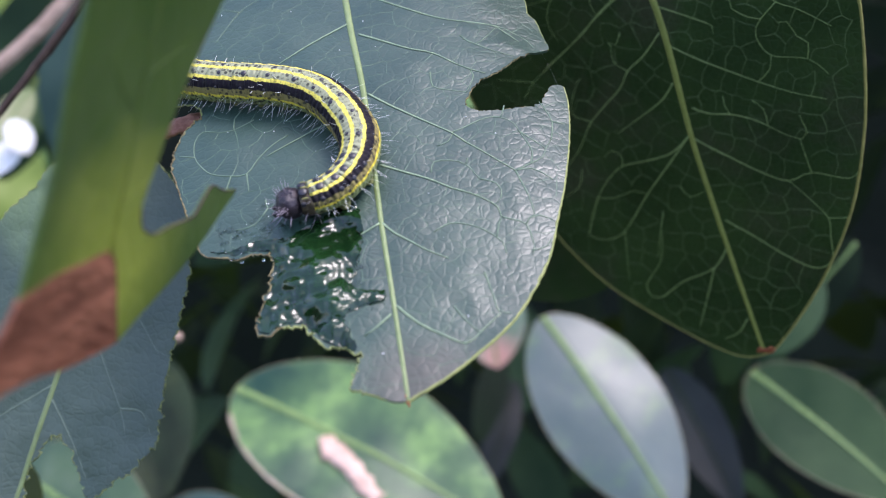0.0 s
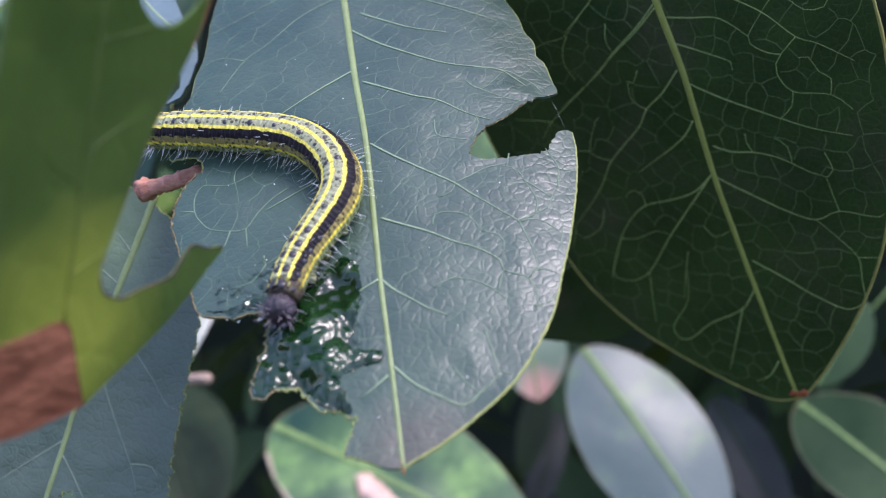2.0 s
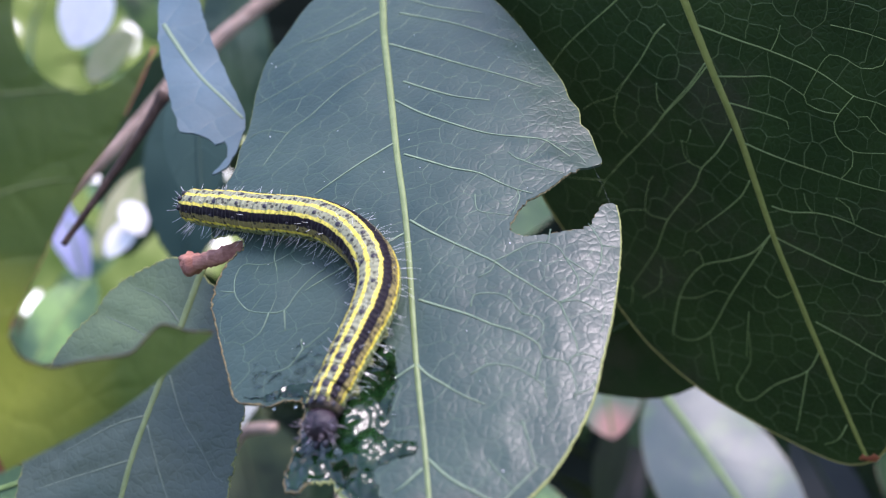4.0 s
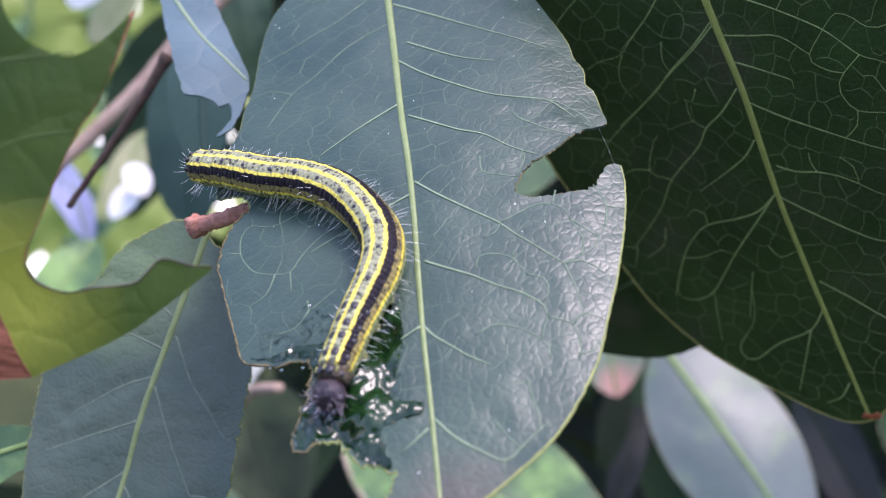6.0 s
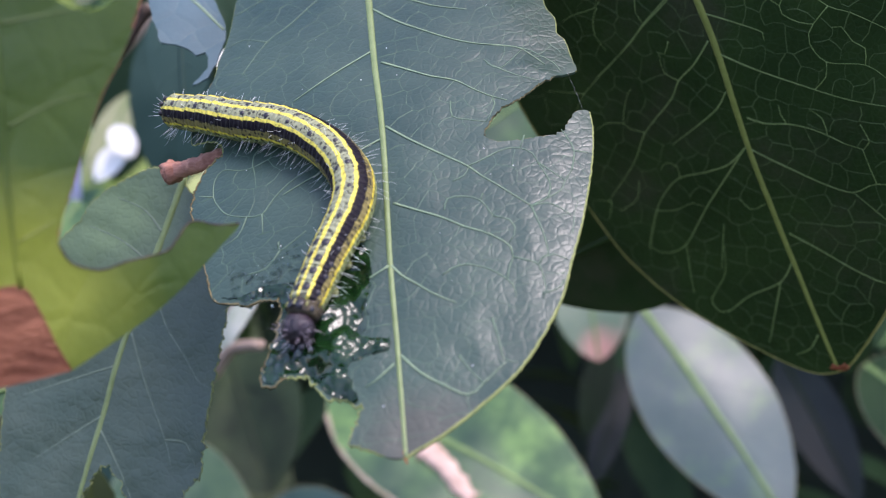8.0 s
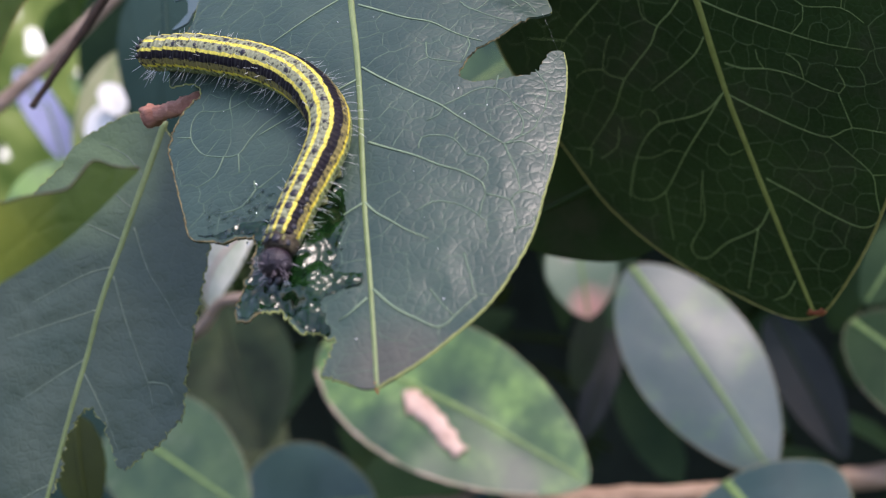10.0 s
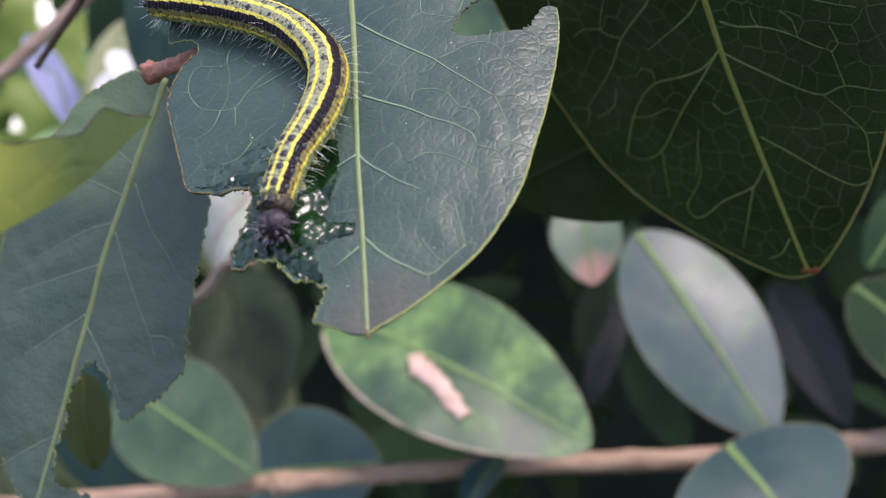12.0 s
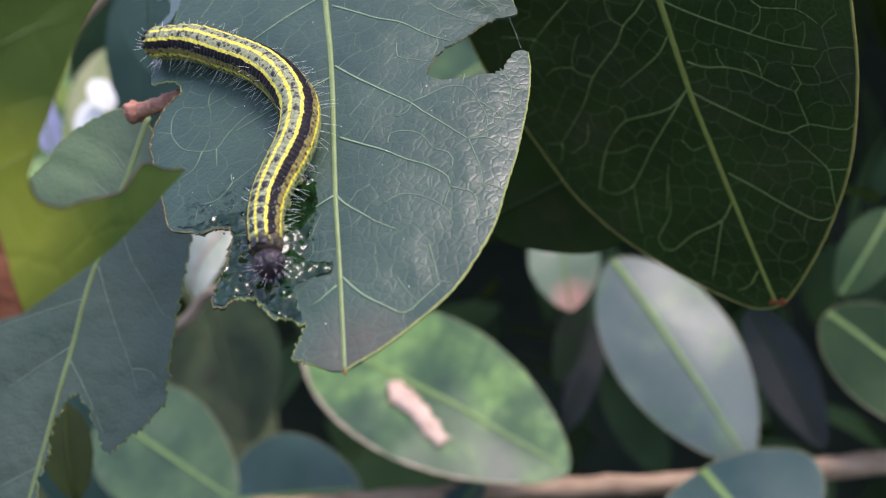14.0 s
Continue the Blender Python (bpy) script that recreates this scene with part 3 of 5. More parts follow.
MAIN_VEINS += [((-2.3, 80.6), (-8.3, 77.3), (-13.3, 72.7), (-16.6, 70.3), (-20.2, 64.5)),
    ((-1.2, 62.4), (-6.7, 59.3), (-12.2, 55.7)),
    ((-3.0, 89.7), (-9.2, 84.7), (-15.3, 81.7), (-22.3, 78.8)),
    ((-4.7, 96.8), (-11.1, 93.2), (-17.5, 90.9)),
    ((-16.6, 70.3), (-20.2, 72.5), (-22.8, 71.8)),
    ((-0.2, 45.0), (-6.0, 42.6), (-13.4, 39.1)),
    ((-1.5, 100.0), (6.0, 93.0), (13.0, 89.0)),
    ((-1.6, 95.0), (-8.0, 92.0), (-14.0, 91.0)),
    ((0.2, 46.9), (2.7, 44.2), (5.3, 41.8), (7.9, 39.5), (9.9, 37.7), (11.5, 35.7), (13.0, 34.1), (14.7, 32.2), (16.7, 30.0))]
MAIN_VEINS += [((16.7, 30.0), (17.1, 28.0), (17.6, 25.4), (17.7, 22.6), (17.0, 22.2)),
    ((16.7, 30.0), (18.6, 30.2), (20.0, 29.3), (21.0, 28.2)),
    ((16.7, 30.0), (18.7, 31.0), (20.4, 32.1), (21.1, 33.6), (22.1, 35.3)),
    ((9.9, 37.7), (11.8, 38.5), (13.8, 39.5), (15.5, 39.8), (17.1, 39.2), (17.9, 38.3), (18.3, 36.8)),
    ((18.3, 36.8), (19.8, 35.1), (21.1, 33.6)),
    ((17.2, 41.7), (16.8, 40.4), (16.4, 39.5)),
    ((22.1, 35.3), (22.8, 38.5), (22.4, 40.5), (21.8, 42.2)),
    ((22.8, 38.5), (24.5, 38.2)),
    ((0.0, 59.6), (3.2, 57.2), (6.4, 54.9), (9.5, 53.3), (12.1, 50.8), (14.0, 49.3), (15.8, 48.2))]
MAIN_VEINS += [((14.0, 49.3), (14.2, 48.0), (13.4, 45.9), (12.8, 44.8)),
    ((8.7, 49.5), (8.7, 46.7), (10.3, 45.8), (12.8, 44.9)),
    ((0.6, 33.6), (3.4, 31.8), (6.2, 30.1), (8.7, 28.2), (10.8, 27.0), (12.2, 25.9), (13.6, 24.4), (13.8, 22.8)),
    ((12.2, 29.2), (14.0, 28.3), (14.5, 27.1), (14.3, 25.9), (13.6, 24.9)),
    ((13.8, 22.8), (15.2, 22.1), (16.5, 21.3), (16.8, 19.1), (16.8, 17.6), (16.4, 16.7)),
    ((16.5, 21.3), (17.0, 22.2), (18.3, 22.5), (19.7, 21.7)),
    ((-0.3, 24.5), (1.1, 22.5), (2.9, 20.8), (4.6, 19.2), (6.9, 17.6)),
    ((7.9, 35.6), (9.3, 36.2), (10.0, 37.4))]
MAIN_VEINS += [((5.7, 21.7), (7.6, 22.7), (9.4, 22.4), (11.2, 21.4), (12.8, 19.8), (13.4, 18.9), (13.5, 17.2)),
    ((12.8, 19.8), (13.3, 21.6), (13.8, 22.8)),
    ((14.9, 59.3), (19.1, 58.0), (21.0, 56.4), (22.5, 54.9), (23.1, 53.3)),
    ((13.9, 55.8), (15.9, 54.0), (17.8, 52.6), (20.1, 51.5)),
    ((6.6, 31.2), (7.1, 32.9), (9.0, 32.9), (10.9, 31.9), (12.2, 29.2)),
    ((18.7, 31.0), (19.3, 33.3), (18.3, 36.8)),
    ((11.3, 32.9), (10.9, 31.9)),
    ((16.4, 17.3), (18.3, 17.8), (19.0, 18.9))]
MAIN_VEINS += [((-10.6, 42.1), (-12.6, 40.9), (-14.6, 38.9), (-16.1, 36.8), (-18.1, 37.0), (-20.7, 38.2), (-22.1, 40.1), (-22.9, 42.0), (-22.9, 44.8), (-21.8, 46.3), (-19.5, 45.4), (-17.6, 45.2), (-14.9, 46.2)),
    ((-16.1, 36.8), (-15.9, 33.6)),
    ((-17.6, 45.2), (-17.5, 47.2), (-16.5, 48.5)),
    ((-13.8, 31.6), (-13.6, 30.1), (-12.2, 30.9), (-10.3, 32.3)),
    ((-22.9, 42.0), (-25.0, 43.0)),
    ((-18.1, 37.0), (-19.2, 34.2), (-21.6, 33.1)),
    ((-13.6, 30.1), (-15.3, 27.9), (-17.6, 27.7))]
MAIN_RIB = [(0.2, -0.4), (0.0, 13.7), (-0.2, 24.6), (-0.3, 46.4), (-1.0, 60.9), (-1.5, 75.7), (-2.0, 92), (-1.5, 113)]
MAIN_NET = vein_net(LEAF_EDGE, MAIN_VEINS + [MAIN_RIB], 3.5, 5)
main_near, main_cell = vein_distance(MAIN_VEINS + [MAIN_RIB]), vein_distance(MAIN_NET)


def main_height(u, v):
    much = 0.75 + 0.7 * noise.noise((u * 0.2, v * 0.2, 11))
    quilt = 0.16 * (1 - math.exp(-(main_near(u, v) / 1.5) ** 2)) * much + 0.02 * (1 - math.exp(-(main_cell(u, v) / 0.6) ** 2)) * (0.4 + 0.6 * min(1, max(0, u / 16))) * much
    return 0.45 - 0.003 * u * u - 0.0005 * (v - 40) ** 2 + quilt + 0.06 * noise.noise((u * 0.16, v * 0.16, 0)) + 0.3 * noise.noise((u * 0.06, v * 0.05, 6)) - 0.9 * max(0.0, (u - 15) / 10) ** 2


main_leaf = tagged(part("leaf", sheet(LEAF_EDGE, main_height, 0.6, 0.35, main_wear, True, 0.25), MAIN), "large blue-green leathery leaf with chewed holes in its edge", "leaf")
main_leaf.matrix_world = LEAF
part("midrib", strand(MAIN_RIB, 0.24, 0.68, main_height, -0.02, 8, 1.2, 0.5), RIB, main_leaf, "pale yellow-green midrib")
for v in MAIN_VEINS:
    part("vein", strand(v, 0.17 if abs(v[0][0]) < 2.2 else 0.11, 0.06, main_height, 0.07 if abs(v[0][0]) < 2.2 else 0.03, 6, 0.9, 0.4), THIN if abs(v[0][0]) < 2.2 else THIN_SOFT, main_leaf)
tagged(part("vein_net", net_mesh(MAIN_NET, main_height, 0.06, 0.018, 6), THIN_FAINT, main_leaf, "net of fine pale veins"), kind="stuff")
part("tip", strand([(0.1, 0.3), (0.1, -0.4), (0.3, -1.1)], 0.22, 0.08, main_height, -0.1, 6, 0.4), RED, main_leaf, "small red-brown point")
WET_EDGE = [(-13.0, 21.0), (-13.5, 18.0), (-15.3, 12.8), (-14.3, 11.4), (-12.7, 12.2), (-10.0, 11.5), (-7.8, 8.8), (-4.7, 7.0), (-5.0, 9.3), (-5.6, 11.6), (-3.6, 12.6), (-1.2, 12.9), (-0.9, 14.3), (-3.4, 14.9), (-4.2, 16.4), (-3.4, 19.0), (-2.6, 22.5),
            (-2.6, 26.5), (-4.4, 28.6), (-6, 27), (-9, 25.6), (-12, 24.7), (-15, 25.1), (-18, 24.6), (-20.5, 24.9), (-17.4, 23.7), (-13.6, 23.1)]
wet_rim = vein_distance([WET_EDGE + WET_EDGE[:1]])
part("wet_patch", sheet(WET_EDGE, lambda u, v: main_height(u, v) + 0.1 + 0.42 * (1 - math.exp(-(wet_rim(u, v) / 1.4) ** 2)) + 0.22 * noise.noise((u * 0.4, v * 0.4, 5)) + 0.03 * noise.noise((u * 1.1, v * 1.1, 5)), 0.5, 0.1, 0.5, True, 0.3), WET, main_leaf, "gnawed wet glossy dark green patch")

drops = bmesh.new()
rnd = random.Random(31)
for _ in range(190):
    u, v = rnd.uniform(-20, -2.5), rnd.gauss(26.8, 2.0)
    if rnd.random() < 0.16:
        u, v = rnd.uniform(-5.2, -2.4), rnd.uniform(11.5, 27)
    size = rnd.choice((0.1, 0.14, 0.2, 0.3))
    bmesh.ops.create_icosphere(drops, subdivisions=2, radius=size / 1000, matrix=Matrix.Translation((u / 1000, v / 1000, (main_height(u, v) + 0.02) / 1000)) @ Euler((0, 0, rnd.uniform(0, 3))).to_matrix().to_4x4() @ Matrix.Diagonal((rnd.uniform(0.9, 2.8), 0.8, 0.45, 1)))
tagged(part("moisture", drops, WATER, main_leaf, "fine clear moisture beads"), kind="stuff")

for path, mat, name, r0 in ((LEAF_EDGE[:11], RIM, "margin", 0.2), (LEAF_EDGE[30:42], RIM, "margin", 0.14), (LEAF_EDGE[43:48], RIM, "margin", 0.15), (LEAF_EDGE[10:23], CHEWED, "chewed_margin", 0.09), (LEAF_EDGE[22:30], RIM, "margin", 0.15),
                            (LEAF_EDGE[41:44], CHEWED, "chewed_margin", 0.09), (LEAF_EDGE[47:60], CHEWED, "chewed_margin", 0.11), (LEAF_EDGE[59:] + LEAF_EDGE[:1], RIM, "margin", 0.18)):
    part(name, strand(path, r0, r0 * 0.85, main_height, 0.0 if r0 == 0.11 else -0.15, 6, 0.25, 1.0, 1.8 if mat is CHEWED else 0.25, main_wear), mat, main_leaf, "tan crusted bite edge" if mat is CHEWED else "thin yellow-green rim")
specks = bmesh.new()
rnd = random.Random(4)
while len(specks.verts) < 12 * 48:
    u, v = rnd.uniform(-22, 22), rnd.uniform(2, 95)
    if inside((u, v), LEAF_EDGE):
        bmesh.ops.create_icosphere(specks, subdivisions=1, radius=rnd.choice((0.00004, 0.00006, 0.0001)), matrix=Matrix.Translation((u / 1000, v / 1000, (main_height(u, v) + 0.03) / 1000)))
tagged(part("specks", specks, HAIR, main_leaf, "fine white dust specks"), kind="stuff")
part("thread", strand([(23.9, 52.9), (24.5, 49), (24.9, 45.4)], 0.004, 0.004, main_height, 0.1, 4, 1.0), HAIR, main_leaf, "fine pale silk thread")

# ---- the dark leaf beside it ----
DARK_AT = frame_of((0.0565, 0.1867, 0.9131), (0.7706, -0.5528, 0.3171), (-0.3961, -0.0257, 0.9178), (-0.4992, -0.8329, -0.2388))


def dark_height(u, v):
    return 0.3 * noise.noise((u * 0.09, v * 0.09, 4)) - 0.1 * math.exp(-(u / 1.6) ** 2)


DARK_EDGE = [(-0.8, -0.9), (2.6, 1.0), (9.7, 8.1), (15.6, 15.2), (21.2, 23.4), (25.3, 31.7), (28.6, 40.7), (31.0, 50.1), (32.6, 59.3), (33.0, 72), (29, 90), (18, 106), (4, 116), (-12, 110), (-28, 94), (-36, 76),
             (-37.5, 60), (-36.2, 48), (-33.4, 34.9), (-30.0, 24.1), (-23.6, 14.4), (-13.6, 4.9), (-5.7, -0.6)]
DARK_VEINS = []
DARK_VEINS += [((0.4, 42.4), (-4.8, 38.1), (-10.9, 33.1), (-17.8, 26.8), (-21.8, 25.6), (-24.7, 27.1), (-22.5, 30.9), (-19.9, 34.5)),
    ((-17.8, 26.8), (-19.5, 21.1), (-20.5, 17.1)),
    ((0.1, 21.5), (-3.8, 17.5), (-10.5, 15.4), (-15.3, 12.9), (-17.5, 13.1), (-17.7, 15.6), (-13.0, 20.3), (-10.8, 25.8)),
    ((-3.8, 17.5), (-7.9, 10.4), (-10.6, 5.8)),
    ((1.1, 41.7), (5.7, 37.7), (10.2, 33.9), (14.1, 31.7), (18.0, 32.5), (23.6, 30.6), (25.9, 32.6)),
    ((1.3, 26.3), (4.7, 23.1), (8.4, 19.4), (12.2, 16.2), (14.3, 15.4), (16.8, 16.7), (17.7, 20.8), (18.3, 24.3), (16.6, 27.7), (14.1, 31.7))]
DARK_VEINS += [((18.3, 24.3), (21.7, 23.8)),
    ((18.0, 32.5), (17.9, 35.5), (17.9, 38.5)),
    ((-1.2, 6.8), (-3.7, 4.1), (-6.7, 3.1)),
    ((3.5, 76.7), (8.6, 72.7), (12.3, 70.0), (17.5, 65.4), (21.0, 60.6), (23.7, 58.8), (27.7, 55.0)),
    ((21.0, 60.6), (18.0, 58.6), (16.8, 57.4), (16.4, 55.9), (17.7, 52.7), (22.9, 50.9), (25.2, 48.0)),
    ((18.0, 58.6), (16.1, 59.4), (14.2, 61.2), (14.3, 62.5), (17.5, 65.4)),
    ((21.7, 71.0), (26.0, 68.4), (28.3, 66.6), (29.3, 66.4), (31.2, 64.4)),
    ((28.3, 66.6), (26.3, 63.7), (23.4, 64.1), (22.1, 65.7), (20.0, 67.1), (17.5, 65.4))]
DARK_VEINS += [((12.3, 70.0), (14.0, 71.5), (15.2, 73.1)),
    ((2.5, 57.9), (7.5, 53.9), (14.5, 49.0), (19.0, 46.3), (23.8, 44.1)),
    ((14.5, 49.0), (16.8, 50.5), (17.7, 52.7)),
    ((1.6, 60.3), (-2.5, 57.2), (-6.0, 55.4), (-8.5, 52.8), (-15.8, 48.2), (-20.6, 43.3), (-28.9, 37.3)),
    ((-15.8, 48.2), (-18.9, 50.5), (-15.8, 55.4), (-14.8, 56.0)),
    ((2.0, 71.1), (-2.1, 68.5), (-7.8, 65.6), (-11.5, 63.2), (-20.5, 59.2)),
    ((-1.4, 78.5), (-3.6, 77.6), (-8.4, 74.2), (-14.2, 71.1)),
    ((2.9, 64.4), (5.3, 62.9), (10.3, 59.4), (10.1, 58.1)),
    ((2.9, 68.7), (6.8, 67.5), (11.1, 66.2), (14.3, 62.5))]
DARK_VEINS += [((-6.0, 55.4), (-7.8, 57.3), (-7.3, 60.4)),
    ((3.4, 90.0), (12.0, 84.0), (22.0, 80.0), (30.0, 74.0)),
    ((3.4, 88.0), (-8.0, 84.0), (-20.0, 80.0), (-30.0, 74.0)),
    ((-14.2, 70.4), (-15.9, 68.6), (-16.9, 66.0), (-16.2, 63.2)),
    ((-8.7, 74.1), (-12.4, 71.8), (-14.9, 70.4), (-19.0, 70.4), (-21.6, 69.8)),
    ((-6.8, 70.5), (-8.0, 67.8), (-7.6, 65.5)),
    ((-4.9, 61.9), (-6.4, 60.1), (-7.5, 60.7)),
    ((-23.8, 57.2), (-27.1, 58.3), (-30.6, 59.3)),
    ((2.1, 70.6), (-2.7, 67.8), (-7.6, 65.5), (-13.7, 62.2), (-19.1, 59.6), (-23.8, 57.2), (-26.7, 54.8))]
DARK_VEINS += [((0.9, 51.8), (-1.7, 49.5), (-5.5, 47.7), (-9.6, 46.1), (-11.8, 45.2)),
    ((0.3, 42.3), (-3.6, 40.0), (-7.9, 39.4), (-13.2, 39.2), (-17.1, 37.1), (-20.4, 34.0), (-23.5, 29.9), (-25.4, 26.8)),
    ((-13.2, 39.2), (-12.9, 41.3), (-14.6, 42.3), (-16.2, 41.2)),
    ((-28.5, 37.0), (-30.5, 33.9)),
    ((-28.5, 37.0), (-31.7, 37.9)),
    ((22.9, 51.0), (23.7, 53.3), (22.4, 54.7), (21.7, 57.2), (20.3, 57.5)),
    ((2.6, 47.0), (5.1, 45.5), (8.4, 44.7), (11.4, 43.3), (13.7, 41.6), (15.8, 39.7), (18.1, 38.3)),
    ((8.4, 44.7), (8.0, 46.5), (8.3, 48.0)),
    ((13.7, 41.6), (13.9, 44.4), (12.5, 46.2))]
DARK_VEINS += [((18.1, 38.3), (19.3, 39.3), (19.0, 42.4)),
    ((-4.4, 33.7), (-3.3, 31.5), (0.3, 32.3)),
    ((-9.2, 29.5), (-11.2, 25.5), (-13.2, 21.3)),
    ((-18.9, 50.7), (-22.3, 51.4), (-24.7, 50.5)),
    ((-21.3, 39.9), (-23.3, 36.6), (-27.6, 35.0)),
    ((-20.4, 34.0), (-17.0, 33.5), (-13.0, 34.3), (-10.8, 32.9))]
DARK_RIB = [(-0.4, -0.5), (-0.1, 20.2), (0.7, 41.7), (2.3, 58.1), (2.6, 71.0), (3.4, 90), (4, 116)]
DARK_NET = vein_net(DARK_EDGE, DARK_VEINS + [DARK_RIB], 3.8, 8)
dark_leaf = tagged(part("leaf", sheet(DARK_EDGE, dark_height, 2.4, 0.35, 0.1), DARK), "large dark green leaf with pale net veins and red tip", "leaf")
dark_leaf.matrix_world = DARK_AT
tagged(part("vein_net", net_mesh(DARK_NET, dark_height, 0.085, 0.03, 9), THIN_NET, dark_leaf, "net of fine pale veins"), kind="stuff")
part("midrib", strand(DARK_RIB, 0.4, 0.75, dark_height, -0.05, 8, 2.0, 0.5), RIB_DARK, dark_leaf, "yellow-green midrib")
for v in DARK_VEINS:
    part("vein", strand(v, 0.13 if abs(v[0][0]) < 4.2 else 0.07, 0.04, dark_height, 0.02, 6, 1.2, 0.5), THIN_DARK, dark_leaf)
part("tip", strand([(-1.2, 0.6), (-0.6, 0.1), (0.6, -0.1), (1.6, 0.6)], 0.8, 0.6, dark_height, 0.0, 6, 0.5, 0.5, 0.6), RED, dark_leaf, "orange-red withered tip")

part("margin", strand(DARK_EDGE[13:] + DARK_EDGE[:10], 0.3, 0.25, dark_height, -0.15, 6, 1.0, 1.0, 0.3), RIM_DARK, dark_leaf, "thin yellow-brown rim")

# ---- the chewed leaf hanging below the stub ----
SIDE_AT = frame_of((-0.0435, 0.17, 0.953), (0.9376, -0.2316, -0.2594), (0.328, 0.3415, 0.8808), (-0.1154, -0.9109, 0.3962))


def side_wear(u, v):
    return 1.0 if u > -3 and v < -5 else 0.5


SIDE_EDGE = [(-1.2, 0.2), (5.5, -3.5), (9.5, -10), (11.6, -16), (12.0, -20.1), (12.6, -25.0), (13.6, -32.0), (15.1, -39.7), (13.9, -43.4), (11.9, -46.4), (9.2, -50.7), (7.4, -50.4), (6.0, -48.6), (3.5, -45.8), (1.7, -44.1), (-0.2, -44.3),
             (-1.2, -47.0), (-1.9, -50.6), (-1.5, -55.2), (-1.4, -59.9), (-0.7, -63.0), (1.3, -64.9), (6.6, -64.5), (4, -68), (-3, -70), (-10, -64), (-16, -52), (-19.5, -38), (-20.5, -26), (-19.5, -17.1), (-15.9, -10.5), (-13.8, -5.4), (-7.1, 0.7), (-2.7, 1.6)]
SIDE_VEINS = []
SIDE_VEINS += [((-1.3, -15.5), (3.0, -20.9), (7.1, -24.1), (10.5, -27.1), (12.6, -27.3)),
    ((-2.2, -23.6), (2.5, -30.3), (8.3, -37.1), (10.4, -40.5)),
    ((-2.2, -39.4), (3.0, -44.1), (7.0, -48.7)),
    ((-3.1, -22.5), (-7.3, -25.3), (-14.4, -32.3))]
SIDE_VEINS += [((-2.8, -37.3), (-7.0, -42.1), (-11.6, -47.5)),
    ((-2.0, -57.3), (-6.1, -61.3), (-10.0, -65.7)),
    ((-3.3, -29.5), (-8.8, -33.3), (-16.6, -38.8)),
    ((8.3, -37.1), (11.6, -36.4), (14.0, -39.2))]
SIDE_VEINS += [((-2.0, -8.0), (-6.0, -5.5), (-11.0, -5.0)), ((-2.2, -13.0), (-8.0, -11.0), (-14.0, -10.5)), ((-2.4, -18.0), (-8.0, -17.5), (-15.5, -17.0))]
SIDE_RIB = [(-1.4, 1.4), (-2.2, -13.1), (-2.9, -27.3), (-2.6, -38.5), (-2.4, -50), (-2.2, -59.9), (-2.0, -69)]
SIDE_NET = vein_net(SIDE_EDGE, SIDE_VEINS + [SIDE_RIB], 3.6, 12)
side_near, side_cell = vein_distance(SIDE_VEINS + [SIDE_RIB]), vein_distance(SIDE_NET)


def side_height(u, v):
    quilt = 0.22 * (1 - math.exp(-(side_near(u, v) / 1.6) ** 2)) + 0.08 * (1 - math.exp(-(side_cell(u, v) / 0.7) ** 2))
    return quilt + 0.3 * noise.noise((u * 0.1, v * 0.1, 7)) + 0.1 * noise.noise((u * 0.35, v * 0.35, 7))


side_leaf = tagged(part("leaf", sheet(SIDE_EDGE, side_height, 0.8, 0.35, side_wear, True, 0.25), SIDE), "grey-green leaf with ragged chewed edges", "leaf")
side_leaf.matrix_world = SIDE_AT
part("midrib", strand(SIDE_RIB, 0.6, 0.34, side_height, -0.05, 8, 1.6, 0.5), RIB, side_leaf, "pale yellow-green midrib")
for v in SIDE_VEINS:
    part("vein", strand(v, 0.17, 0.05, side_height, 0.0, 6, 1.2, 0.5), THIN_SIDE, side_leaf)

tagged(part("vein_net", net_mesh(SIDE_NET, side_height, 0.07, -0.01, 13), THIN_SIDE, side_leaf, "net of fine veins"), kind="stuff")
part("margin", strand(SIDE_EDGE[24:], 0.16, 0.16, side_height, -0.15, 6, 0.4, 1.0, 0.7, side_wear), RIM, side_leaf, "thin yellow-green rim")
part("margin", strand(SIDE_EDGE[:21], 0.13, 0.13, side_height, -0.15, 6, 0.3, 1.0, 1.2, side_wear), RIM, side_leaf, "thin yellow-green rim")

# ---- the yellowing leaf close by, which sways ----
def sick_height(u, v):
    return -0.17 - 0.08 * u + 0.043 * v + 0.003 * u * u + 0.2 * noise.noise((u * 0.2, v * 0.2, 2))


BORDER = [(-14.7, -0.1), (-11.0, 0.9), (-7.0, 1.6), (-4.0, 1.9), (-2.6, 0.0), (-1.5, -2.2), (-0.1, -4.5)]
SICK_EDGE = [(-0.1, -4.5), (4.2, -2.0), (7.2, 0.1), (10.3, 3.1), (11.8, 4.7), (13.2, 6.3), (11.2, 6.2), (9.1, 6.5), (8.0, 5.2), (7.1, 4.2), (4.0, 3.5), (1.9, 2.9), (-0.3, 3.5), (-1.4, 5.0), (-1.2, 6.6), (-0.4, 9.2),
             (0.7, 13.0), (1.8, 16.2), (2.8, 18.1), (4.1, 21.6), (4.8, 25.5), (4.2, 24.6), (2.4, 22.6), (0.2, 21.6), (-2.5, 22.5), (-4.2, 24.5), (-5.0, 28), (-6, 34), (-9, 40), (-13, 37), (-15.2, 27), (-15.2, 18), (-14.9, 12), (-14.5, 8.2), (-14.3, 4.4), (-14.7, -0.1)]
yellow_leaf = tagged(new("leaf"), "yellowing green leaf with a withered brown tip and bites", "leaf")
